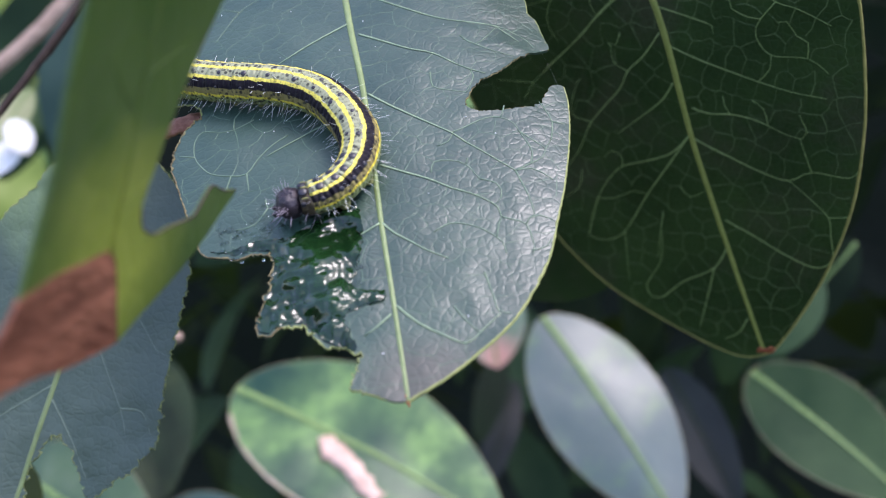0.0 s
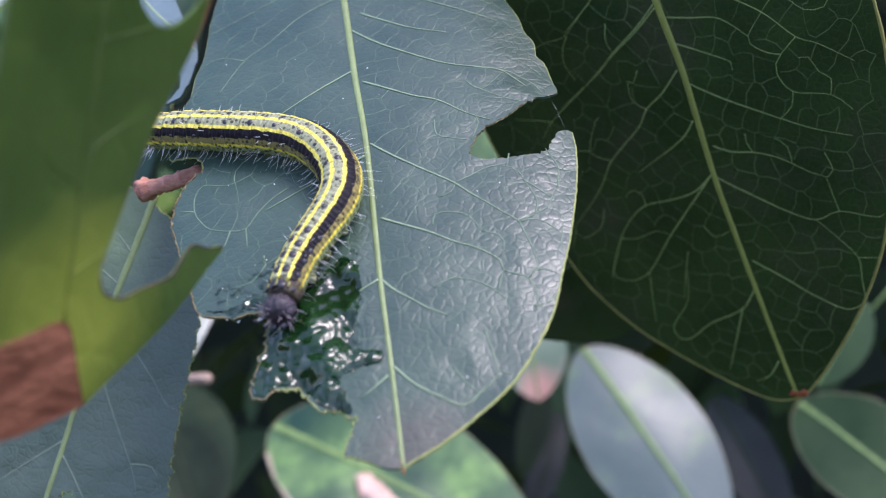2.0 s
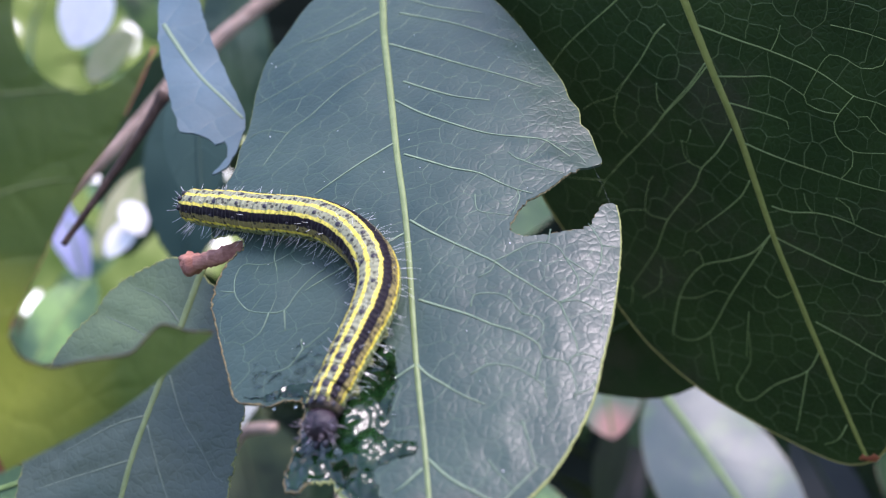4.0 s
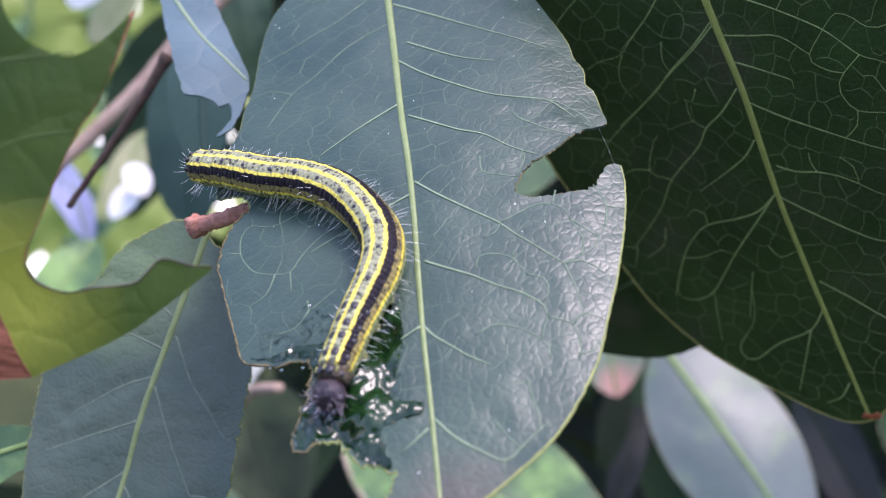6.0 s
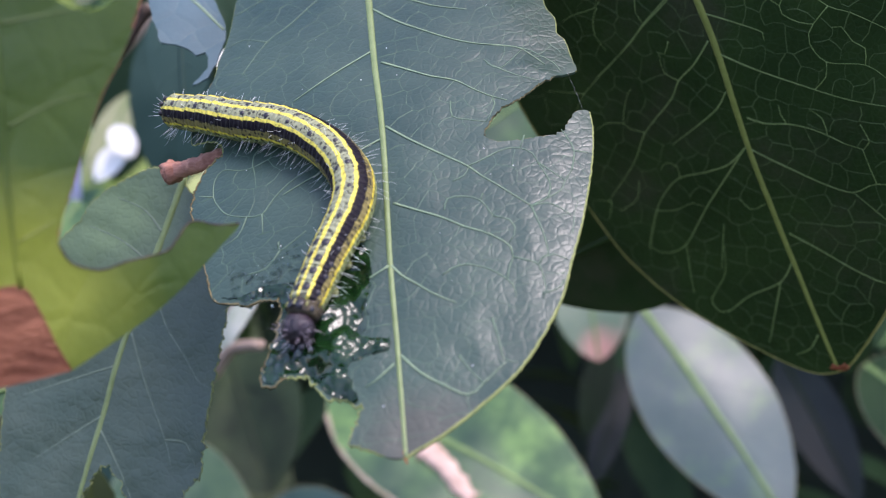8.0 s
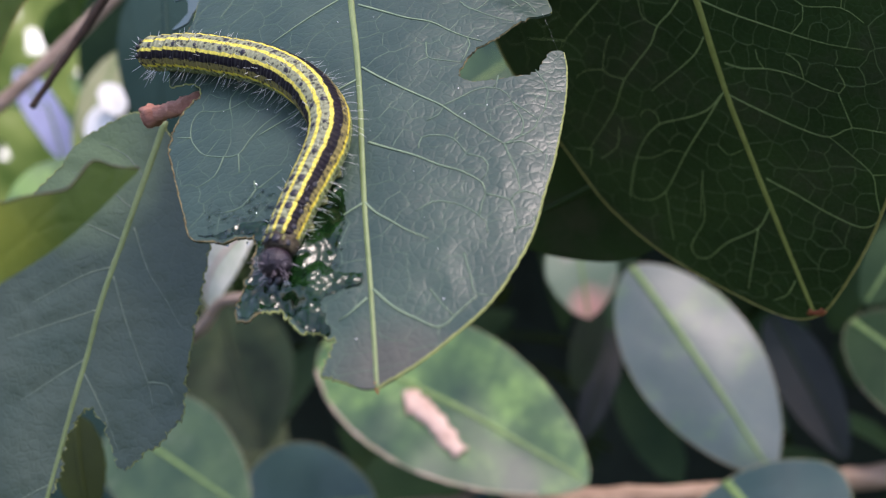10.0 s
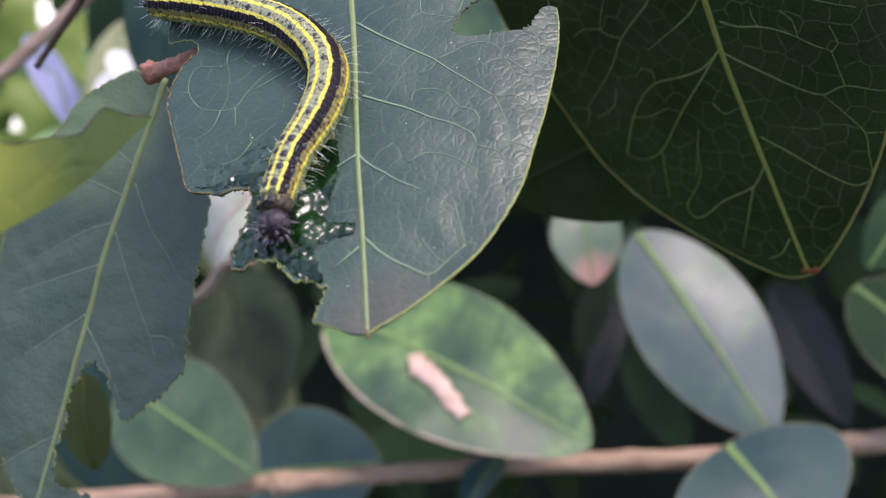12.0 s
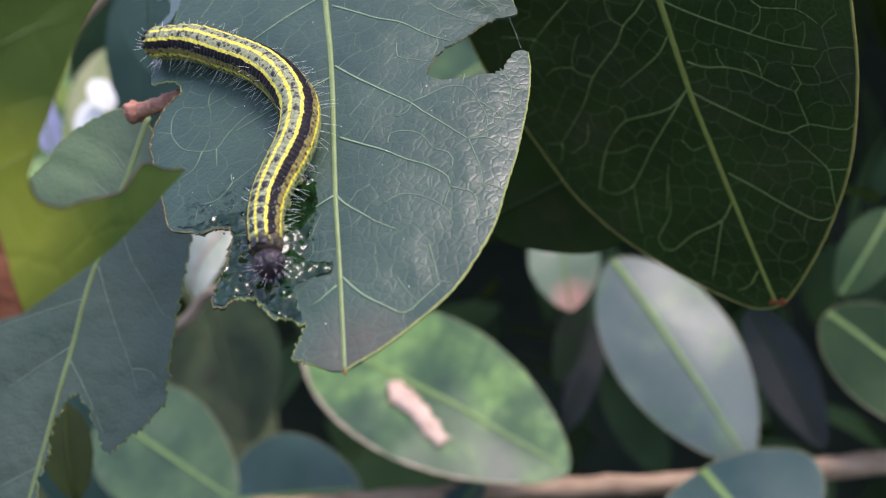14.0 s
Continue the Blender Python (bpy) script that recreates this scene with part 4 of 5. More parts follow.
yellow_leaf.scale = (1.28, 1.28, 1.28)
upper = spline(SICK_EDGE, 0.8)
border = spline(BORDER, 0.8)
part("blade", sheet(upper[:-1] + border[:-1], sick_height, 1.1, 0.3, 0.0, False), SICK, yellow_leaf)
rest = spline([(-0.1, -4.5), (-5.7, -5.3), (-10.8, -5.3), (-17.4, -5.6), (-16.0, -2.8), (-14.7, -0.1)], 0.8)
part("withered_tip", sheet(border[:-1] + rest[:-1], sick_height, 0.9, 0.3, 0.0, False), BROWN, yellow_leaf, "withered red-brown leaf tip")
part("withered_edge", strand(BORDER, 0.07, 0.07, sick_height, 0.0, 6, 0.6, 0.6, 0.6), BROWN, yellow_leaf, "dark line round the withered tip")
part("midrib", strand([(-4.0, 1.8), (-5.0, 8), (-6.0, 18), (-7.5, 30), (-8.8, 39)], 0.2, 0.4, sick_height, 0.0, 6, 1.4, 0.5), SICK, yellow_leaf)
for v in (((-4.6, 5), (-2, 6.4), (-1.4, 6.8)), ((-5.4, 13), (-2, 15), (1.4, 16)), ((-5.2, 11), (-8, 12), (-11, 14)), ((-6.2, 20), (-3, 21), (1, 22))):
    part("vein", strand(v, 0.13, 0.06, sick_height, 0.0, 5, 1.0, 0.5), SICK, yellow_leaf)
part("margin", strand(SICK_EDGE[5:14], 0.08, 0.09, sick_height, -0.05, 6, 0.5, 1.0, 0.6), DARK_BARK, yellow_leaf, "dried brown margin")
part("margin", strand([(-1.4, 5.0), (-1.2, 6.6), (-0.4, 9.2), (0.7, 13.0), (1.8, 16.2), (2.8, 18.1), (4.1, 21.9), (5.0, 25.7)], 0.09, 0.12, sick_height, -0.1, 6, 0.8, 1.0, 0.4), BROWN, yellow_leaf, "dried brown margin")

# ---- the stub and twigs ----
def cord(name, points, r0, r1, mat, label, category, rough=0.25, sides=12, step=2.0, knots=()):
    line = spline([np.array(p) * 1000 for p in points], step)
    n = len(line)
    radii = []
    for i, p in enumerate(line):
        r = r0 + (r1 - r0) * i / (n - 1)
        for at, grow, wide in knots:
            r *= 1 + grow * math.exp(-(((i / (n - 1)) - at) / wide) ** 2)
        radii.append(r)
    return tagged(part(name, tube(line, radii, sides, 1.0, rough), mat), label, category)


stub = cord("twig_stub", [(-0.0431, 0.1617, 0.9580), (-0.0402, 0.1602, 0.9590), (-0.0365, 0.1582, 0.9604), (-0.0325, 0.1578, 0.9612), (-0.026, 0.161, 0.958)], 0.95, 1.3, BARK, "short broken reddish-brown twig stub behind the leaf", "twig", 0.45, 16, 0.4, ((0.03, 0.75, 0.06), (0.5, 0.15, 0.1)))
stub_end = bmesh.new()
rows = []
for r, x in ((0.0, 0.35), (0.35, 0.3), (0.55, 0.05), (0.8, 0.1), (1.0, -0.15), (1.35, -0.2), (1.6, 0.1), (1.62, 0.55), (1.4, 1.2), (1.1, 2.0)):
    row = []
    for k in range(18):
        a = 2 * math.pi * k / 18
        p = Vector((x, math.cos(a) * r, math.sin(a) * r))
        row.append(stub_end.verts.new((p * (1 + 0.22 * noise.noise(p * 1.4)) + Vector((0.3 * noise.noise(p * 1.1 + Vector((7, 0, 0))), 0, 0))) / 1000))
    rows.append(row)
for a, b in zip(rows, rows[1:]):
    for k in range(18):
        stub_end.faces.new((a[k], b[k], b[(k + 1) % 18], a[(k + 1) % 18]))
inward = Vector((0.8, 0.5, 0.2)).normalized()
across = inward.cross(Vector((0, 0, 1))).normalized()
end_at = frame_of((-0.0436, 0.1607, 0.9580), inward, across, inward.cross(across))
part("broken_end", stub_end, BARK, stub, "rough broken end").matrix_world = end_at
branch = cord("branch", [(-0.19, 0.302, 0.774), (-0.1391, 0.3093, 0.7742), (-0.0831, 0.3173, 0.7749), (-0.014, 0.3272, 0.7756), (0.0532, 0.3357, 0.7738), (0.1409, 0.3486, 0.7754), (0.21, 0.355, 0.777)], 2.6, 4.2, STEM, "pale brown shrub branch with a knot", "branch", 0.3, 14, 4.0, ((0.27, 0.4, 0.012),))
knot = bmesh.new()
bmesh.ops.create_icosphere(knot, subdivisions=3, radius=0.0042)
for v in knot.verts:
    v.co = v.co * (1 + 0.3 * noise.noise(v.co * 500))
part("knot", knot, STEM, branch, "swollen pale knot").location = (-0.0845, 0.3160, 0.7755)
cord("twig", [(-0.165, 0.302, 0.905), (-0.1438, 0.311, 0.9202), (-0.1277, 0.3181, 0.9324), (-0.1124, 0.3255, 0.9453), (-0.0955, 0.3346, 0.9619), (-0.07, 0.345, 0.98)], 1.9, 2.4, TWIG, "grey-brown twig behind the leaves", "twig", 0.3, 10, 4.0)
cord("twig", [(-0.0965, 0.2886, 0.855), (-0.085, 0.28, 0.864), (-0.076, 0.2748, 0.8747), (-0.066, 0.268, 0.879)], 1.7, 1.4, TWIG, "brown dry twig behind the leaves", "twig", 0.3, 10, 3.0)


# ---- the shrub's other leaves ----
def oval(length, width, blunt=0.42):
    """The outline of an entire leaf, base at v = 0."""
    out = []
    for i in range(28):
        a = 2 * math.pi * i / 28
        v = length * (0.5 - 0.5 * math.cos(a))
        s = v / length
        w = width / 2 * math.sin(math.pi * min(1, max(0, s)) ** 0.9) ** 0.62
        out.append((-w if a <= math.pi else w, v))
    return out


def shrub_leaf(base, tip, width, normal, mat, label, fold=0.1, curl=0.05, rib=RIB_FAR, step=None, veins=3):
    at, length = facing(base, tip, normal)

    def h(u, v):
        s = v / length
        return fold * abs(u) - curl * length * 4 * (s - 0.5) ** 2 + 0.02 * width * noise.noise((u * 0.08, v * 0.08, length))
    ob = tagged(part("leaf", sheet(oval(length, width), h, step or width / 9, 0.4, 0.4), mat), label, "leaf", "shrub leaves")
    ob.matrix_world = at
    part("midrib", strand([(0, 0.6), (0, length * 0.5), (0, length * 0.97)], width * 0.023 + 0.25, 0.4, h, 0.25, 8, 2.0, 0.4), rib, ob)
    if width > 30 and rib is RIB_FAR:
        ring_path = oval(length, width)
        part("margin", strand(ring_path[:15], 0.28, 0.22, h, -0.2, 5, 3.0, 1.0, 0.4), MARGIN, ob)
        part("margin", strand(ring_path[14:] + ring_path[:1], 0.28, 0.22, h, -0.2, 5, 3.0, 1.0, 0.4), MARGIN, ob)
    for k in range(veins):
        for side in (-1, 1):
            v0 = length * (0.15 + 0.7 * k / veins)
            part("vein", strand([(0, v0), (side * width * 0.2, v0 + length * 0.07), (side * width * 0.36, v0 + length * 0.16)], 0.14, 0.07, h, 0.0, 5, 3.0, 0.5), mat, ob)
    return ob


spotted = shrub_leaf((-0.0692, 0.3488, 0.8267), (0.019, 0.3095, 0.798), 52, (0.1, -0.6, 0.8), FAR, "oval green shrub leaf with a pale dried spot", 0.12)


def spotted_height(u, v):
    return 0.12 * abs(u) - 20 * (v / 100.2 - 0.5) ** 2


part("dried_spot", strand([(7.2, 38.5), (5.6, 41.0), (6.8, 46.5), (9.4, 53.0), (11.8, 58.8), (13.4, 63.5)], 4.0, 2.6, spotted_height, 1.0, 10, 1.5, 0.35, 0.6), PETAL, spotted, "whitish pink dried spot")
part("dry_margin", strand(oval(100.5, 52)[17:27], 0.5, 0.7, spotted_height, 0.0, 6, 2.0, 0.4, 0.6), PETAL_DIM, spotted, "pinkish dried margin")
shrub_leaf((0.0354, 0.3823, 0.8371), (0.0781, 0.3328, 0.7847), 43, (-0.04, -0.69, 0.74), PALE, "pale shining oval shrub leaf", -0.12)
shrub_leaf((0.0160, 0.4220, 0.8350), (0.0205, 0.3995, 0.8075), 27, (0.0, -0.7, 0.7), PINKISH, "small pale leaf with pinkish tip", 0.1, veins=2)
shrub_leaf((0.1078, 0.3722, 0.8205), (0.1485, 0.3236, 0.7982), 36, (-0.1, -0.7, 0.7), DULL, "plain green oval shrub leaf", 0.12)
shrub_leaf((-0.112, 0.3581, 0.7487), (-0.0579, 0.3534, 0.7589), 46, (0, -0.75, 0.65), TEAL, "blunt blue-green shrub leaf", 0.06)
shrub_leaf((-0.1491, 0.3497, 0.7954), (-0.091, 0.31, 0.7849), 42, (0, -0.7, 0.7), MISTY, "green shrub leaf in soft light", 0.1)
shrub_leaf((-0.1416, 0.4582, 0.7891), (-0.112, 0.4018, 0.7492), 50, (0.2, -0.9, 0.3), MURKY, "dull mottled green leaf with shade painted in", 0.1, rib=MURKY, veins=0)
shrub_leaf((0.0599, 0.3125, 0.7958), (0.0797, 0.2786, 0.784), 56, (0, -0.6, 0.8), BLUE, "dark blue-green leaf over the branch", 0.1)
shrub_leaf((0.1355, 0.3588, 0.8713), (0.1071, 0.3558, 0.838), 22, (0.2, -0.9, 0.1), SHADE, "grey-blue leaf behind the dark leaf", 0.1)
shrub_leaf((0.097, 0.4635, 0.7782), (0.1183, 0.4053, 0.7436), 24, (0, -0.9, 0.3), NAVY, "deep blue-green leaf with shade painted in", 0.1, rib=SHADE, veins=0)
shrub_leaf((0.033, 0.4733, 0.7664), (0.0175, 0.4337, 0.7324), 15, (0, -0.9, 0.3), NAVY, "deep blue-green leaf with shade painted in", 0.1, rib=SHADE, veins=0)
shrub_leaf((0.0251, 0.4565, 0.787), (0.0147, 0.4258, 0.7607), 14, (0, -0.9, 0.3), SHADE, "deep blue-green leaf with shade painted in", 0.1, rib=SHADE, veins=0)
shrub_leaf((0.0407, 0.2096, 0.9395), (0.0009, 0.225, 0.9123), 34, (-0.2, -0.9, -0.1), DARK, "dark leaf in shade behind the chewed leaf", 0.05, veins=0, rib=DARK)
blue_leaf = tagged(part("leaf", sheet([(3.2, -19.1), (5.2, -15.8), (4.7, -12.7), (3.3, -13.2), (1.4, -11.6), (-0.3, -10.8), (-2.3, -10.5), (-3.5, -7.2), (-5.5, 0.1), (-7.1, 6.5), (-8.3, 15.9), (-8.0, 25.7), (-2.8, 21.3), (-0.2, 13.0), (2.7, 5.0), (4.9, -0.7), (7.6, -8.1), (6.7, -13.9), (5.3, -17.8)],
                               lambda u, v: 0.3 * noise.noise((u * 0.1, v * 0.1, 8)), 1.6, 0.35, 0.3), SKYISH), "leaf end bitten off raggedly, pale blue sky sheen painted in", "leaf", "shrub leaves")
blue_leaf.matrix_world = frame_of((-0.048, 0.1915, 0.9786), (0.989, 0.1408, -0.0462), (-0.0862, 0.8004, 0.5932), (0.1206, -0.5827, 0.8037))
part("midrib", strand([(-7.1, 13.1), (-1.1, 2.5), (3.8, -3.8), (7.2, -8.1)], 0.4, 0.2, lambda u, v: 0.3 * noise.noise((u * 0.1, v * 0.1, 8)), 0.0, 6, 1.5, 0.5), THIN, blue_leaf)
cord("twig", [(-0.082, 0.205, 0.948), (-0.0718, 0.2094, 0.9604), (-0.0666, 0.2121, 0.9671), (-0.0624, 0.2146, 0.9731)], 0.6, 1.0, DARK_BARK, "dark thin twig with a blunt end", "twig", 0.3, 10, 1.5, ((0.97, 0.4, 0.06),))
shrub_leaf((-0.1065, 0.352, 0.951), (-0.107, 0.332, 0.899), 25, (0.1, -0.95, 0.2), SHADY, "long hanging blue-grey leaf with shade painted in", 0.1, rib=SHADY)
shrub_leaf((-0.105, 0.16, 0.915), (-0.0728, 0.1661, 0.9227), 11, (0.3, -0.8, 0.5), FAR, "small green leaf with a red tip", 0.1, veins=0)
shrub_leaf((-0.0662, 0.2466, 0.9753), (-0.0603, 0.218, 0.9506), 14, (0, -0.9, 0.3), SHADY, "blue-green leaf with shade painted in", 0.05, rib=SHADY, veins=3)
shrub_leaf((-0.0838, 0.2, 0.8856), (-0.0808, 0.1906, 0.8681), 11, (0, -0.9, 0.3), OLIVE, "small olive-green leaf below", 0.05, rib=OLIVE, veins=0)
# added to cover the lit ground with a shade-dark tone
shrub_leaf((-0.1859, 0.4109, 0.7963), (-0.1645, 0.3733, 0.7183), 62, (0, -1, 0.1), SHADY, "broad teal blade added where deep shade shows", 0.05, rib=SHADY, veins=0)
shrub_leaf((-0.0713, 0.2839, 0.8934), (-0.0901, 0.2908, 0.8656), 20, (0, -0.6, 0.8), MOTTLED, "whitish pink curled dry leaf", 0.2, 0.15, PETAL, veins=0)


shrub_leaf((-0.04, 0.405, 0.882), (0.014, 0.46, 0.905), 34, (0, -0.95, 0.3), FAR, "pale leaf seen through the chewed notch", 0.1, veins=2)
shrub_leaf((-0.2185, 0.474, 0.893), (-0.196, 0.459, 0.855), 15, (0.2, -0.5, 0.85), SKY_LILAC, "leaf far back with lilac sky reflection painted on", 0.1, veins=0)
shrub_leaf((-0.1675, 0.484, 0.902), (-0.171, 0.472, 0.876), 12, (0, -0.7, 0.7), SICK, "yellow-green leaf far back", 0.1, veins=0)
shrub_leaf((-0.1562, 0.3738, 0.8844), (-0.1686, 0.3441, 0.8631), 21, (0.1, -0.6, 0.8), FAR, "soft pale green leaf behind the bite", 0.1, veins=0)
shrub_leaf((-0.1586, 0.4439, 0.9056), (-0.1696, 0.4124, 0.8779), 15, (0, -0.7, 0.7), CREAM, "cream and yellow-green leaf far back", 0.1, veins=0)
shrub_leaf((-0.1895, 0.4342, 0.8875), (-0.1836, 0.4276, 0.8650), 12, (0.2, -0.5, 0.85), SKY_LILAC, "small leaf far back with lilac-blue sky reflection painted on", 0.1, veins=0)
shrub_leaf((0.121, 0.352, 0.8646), (0.1035, 0.3371, 0.8416), 17, (-0.2, -1.0, 0.1), DULL, "grey-green leaf beyond the dark leaf", 0.1, veins=0)
shrub_leaf((-0.0113, 0.3246, 0.7824), (-0.0202, 0.3059, 0.7758), 15, (-0.5, -0.6, 0.6), BLUE, "small blue-green leaf under the branch", 0.2, veins=1)
shrub_leaf((-0.1295, 0.4894, 0.9785), (-0.1274, 0.4805, 0.9057), 30, (0, -1, 0.1), MISTY, "plain green leaf hanging in soft shade", 0.05, rib=MISTY, veins=0)
# made-up white blades in place of bright spots between the leaves
shrub_leaf((-0.1571, 0.4153, 0.8985), (-0.151, 0.4146, 0.8863), 11, (0.3, -0.5, 0.85), GAP_WHITE, "small white blade standing for a bright gap far back", 0.1, rib=GAP_WHITE, veins=0)
shrub_leaf((-0.1556, 0.4193, 0.8901), (-0.1662, 0.4115, 0.8789), 10, (0.3, -0.5, 0.85), GAP_WHITE, "small white blade standing for a bright gap far back", 0.1, rib=GAP_WHITE, veins=0)
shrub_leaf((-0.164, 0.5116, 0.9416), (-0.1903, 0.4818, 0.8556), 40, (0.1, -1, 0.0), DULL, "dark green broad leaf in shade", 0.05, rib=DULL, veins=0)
shrub_leaf((-0.1762, 0.4724, 0.9751), (-0.1903, 0.4644, 0.9505), 24, (0.3, -0.5, 0.85), GAP_WHITE, "white blade standing for brightness seen through a bite", 0.1, rib=GAP_WHITE, veins=0)
shrub_leaf((-0.1605, 0.4558, 0.9569), (-0.1777, 0.4465, 0.9395), 16, (0.3, -0.5, 0.85), CREAM, "cream leaf seen through a bite", 0.1, rib=CREAM, veins=0)


def foliage(name, count, box, size, mat, label, seed):
    """Many small folded blades in one mesh, scattered through a box."""
    rnd = random.Random(seed)
    bm = bmesh.new()
    for _ in range(count):
        c = Vector([rnd.uniform(a, b) for a, b in box])
        m = Matrix.Translation(c) @ Euler((rnd.uniform(0.2, 1.5), rnd.uniform(-0.7, 0.7), rnd.uniform(0, 6.28))).to_matrix().to_4x4()
        l, w = rnd.uniform(0.7, 1.2) * size, rnd.uniform(0.38, 0.5) * size
        rows = []
        for s in (0, 0.12, 0.3, 0.5, 0.7, 0.88, 1):
            half = w / 2 * math.sin(math.pi * s ** 0.85) ** 0.7 if 0 < s < 1 else 0.0004
            z = -0.25 * l * (s - 0.4) ** 2
            rows.append([bm.verts.new(m @ Vector((x, s * l, z + abs(x) * 0.25))) for x in (-half, 0, half)])
        for a, b in zip(rows, rows[1:]):
            for k in range(2):
                bm.faces.new((a[k], a[k + 1], b[k + 1], b[k]))
    return tagged(part(name, bm, mat), label, "foliage", kind="stuff")


foliage("foliage", 70, ((-0.2, 0.4), (0.5, 0.62), (0.5, 0.85)), 0.07, DULL, "dim shrub foliage behind the leaves", 21)
foliage("foliage", 420, ((-0.28, 0.75), (0.52, 1.0), (0.3, 1.35)), 0.085, SHADE, "shrub foliage with deep shade painted into its colour", 3)
# out of view; added to keep sky light off the background
foliage("foliage", 620, ((-0.35, 0.8), (0.44, 1.15), (0.99, 1.32)), 0.085, FAR, "unseen shrub foliage added overhead to shade the leaves below", 8)
foliage("foliage", 60, ((-0.75, -0.3), (0.8, 1.5), (0.3, 1.0)), 0.09, FAR, "sunlit green foliage beyond the shrub", 5)

# ---- the caterpillar ----
BODY_R, RINGS = 2.72, 27
caterpillar = tagged(new("caterpillar"), "yellow, black and grey-green striped caterpillar with white bristles", "caterpillar")
caterpillar.matrix_world = LEAF


def ring_mesh(r0, r1, half, seed):
    bm = bmesh.new()
    skin = bm.verts.layers.float_vector.new("skin_place")
    rows = []
    for i in range(9):
        s = i / 8
        x = -half + 2 * half * s
        swell = 1 - 0.07 * max(0.0, (abs(x) - 0.66 * half) / (0.34 * half)) ** 2
        r = (r0 + (r1 - r0) * s) * swell
        row = []
        for k in range(36):
            a = 2 * math.pi * k / 36
            rr = r * (1 + (0.012 if seed < RINGS - 1 else 0.13) * noise.noise((math.cos(a) * 3, math.sin(a) * 3, x * 2 + seed)))
            y, z = math.sin(a) * rr, math.cos(a) * rr
            row.append(bm.verts.new((x / 1000, y / 1000, (z if z > 0 else z * 0.88) / 1000)))
            row[-1][skin] = row[-1].co + Vector((seed * 0.00225, 0, 0))
        rows.append(row)
    for a, b in zip(rows, rows[1:]):
        for k in range(36):
            bm.faces.new((a[k], b[k], b[(k + 1) % 36], a[(k + 1) % 36]))
    bm.faces.new(rows[0])
    bm.faces.new(rows[-1][::-1])
    return bm


def bristle(bm, root, way, length, r):
    line = []
    side = Vector(way).cross(Vector((0.3, 0.2, 1))).normalized()
    for i in range(4):
        s = i / 3
        line.append(np.array(Vector(root) + Vector(way) * length * s + side * 0.18 * length * s * s))
    t = tube(line, [r, r * 0.9, r * 0.7, r * 0.35], 4)
    me = bpy.data.meshes.new("bristle")
    t.to_mesh(me)
    t.free()
    bm.from_mesh(me)
    bpy.data.meshes.remove(me)


def bristles(r, seed, count=7, long=2.1, x=0.8):
    rnd = random.Random(seed)
    bm = bmesh.new()
    for side in (-1, 1):
        for _ in range(count):
            a = radians(rnd.uniform(90, 122))
            root = (rnd.uniform(-x, x), side * math.sin(a) * r * 0.97, math.cos(a) * r * 0.9)
            way = Vector((rnd.uniform(-0.45, 0.45), side * 1.0, rnd.uniform(-0.75, 0.15))).normalized()
            bristle(bm, root, way, long * rnd.uniform(0.5, 1.3), 0.018)
    for _ in range(2):
        a = radians(rnd.uniform(-70, 70))
        bristle(bm, (rnd.uniform(-x, x), math.sin(a) * r, math.cos(a) * r), Vector((rnd.uniform(-0.4, 0.4), math.sin(a), math.cos(a))), 0.9, 0.03)
    return bm


def wart_shape():
    bm = bmesh.new()
    bmesh.ops.create_icosphere(bm, subdivisions=2, radius=0.00027, matrix=Matrix.Diagonal((1.15, 1, 0.8, 1)))
    return bm


def girth(s):
    """The body's radius along its length, tail at 0 and neck at 1."""
    return BODY_R * (0.88 + 0.12 * min(1, max(0, s) / 0.12)) * (1 - 0.24 * max(0, (s - 0.72) / 0.28))


rings = []
hair_meshes, wart_mesh = [], None
for i in range(RINGS):
    s = i / (RINGS - 1)
    dark = i >= RINGS - 1
    ring = part("body_ring", ring_mesh(girth(s - 0.5 / RINGS), girth(s + 0.5 / RINGS) * (0.85 if dark else 1), 1.5 if not dark else 0.8, i), NECK if dark else SKIN, caterpillar, "black neck ring" if dark else "")
    if i % 2 == 0 or RINGS - 6 < i < RINGS - 1:
        for a in (-60, -17, 17, 60):
            wart = new("wart", wart_mesh) if wart_mesh else part("wart", wart_shape(), WART)
            wart_mesh = wart.data
            wart.parent = ring
            wart.location = Vector((0.15 + 0.002 * a + 0.5 * (((i * 53 + a * 7) % 10) / 10 - 0.5), math.sin(radians(a)) * girth(s) * 0.985, math.cos(radians(a)) * girth(s) * 0.985)) / 1000
            wart.rotation_euler = (-radians(a), 0, 0)
            grow = 1.5 if i > RINGS - 6 else 0.8 + 0.4 * ((i * 37 + a) % 10) / 10
            wart.scale = (grow * 1.15, grow * 1.25, 0.75) if abs(a) == 17 else (grow * 0.8, grow * 0.8, 0.7)
    tagged(part("bristles", bristles(girth(s), i, 4 if i else 12), HAIR_DIM if dark else HAIR, ring), kind="stuff")
    rings.append(ring)


for a in (-40, 0, 40):
    streak = bmesh.new()
    bmesh.ops.create_icosphere(streak, subdivisions=2, radius=0.0002, matrix=Matrix.Diagonal((2.2, 0.7, 0.6, 1)))
    ob = part("collar_streak", streak, FOOT, rings[-1], "pale tan streak")
    ob.location = Vector((0.1, math.sin(radians(a)) * 2.1, math.cos(radians(a)) * 2.1)) / 1000
    ob.rotation_euler = (-radians(a), 0, 0)
foot_mesh = None
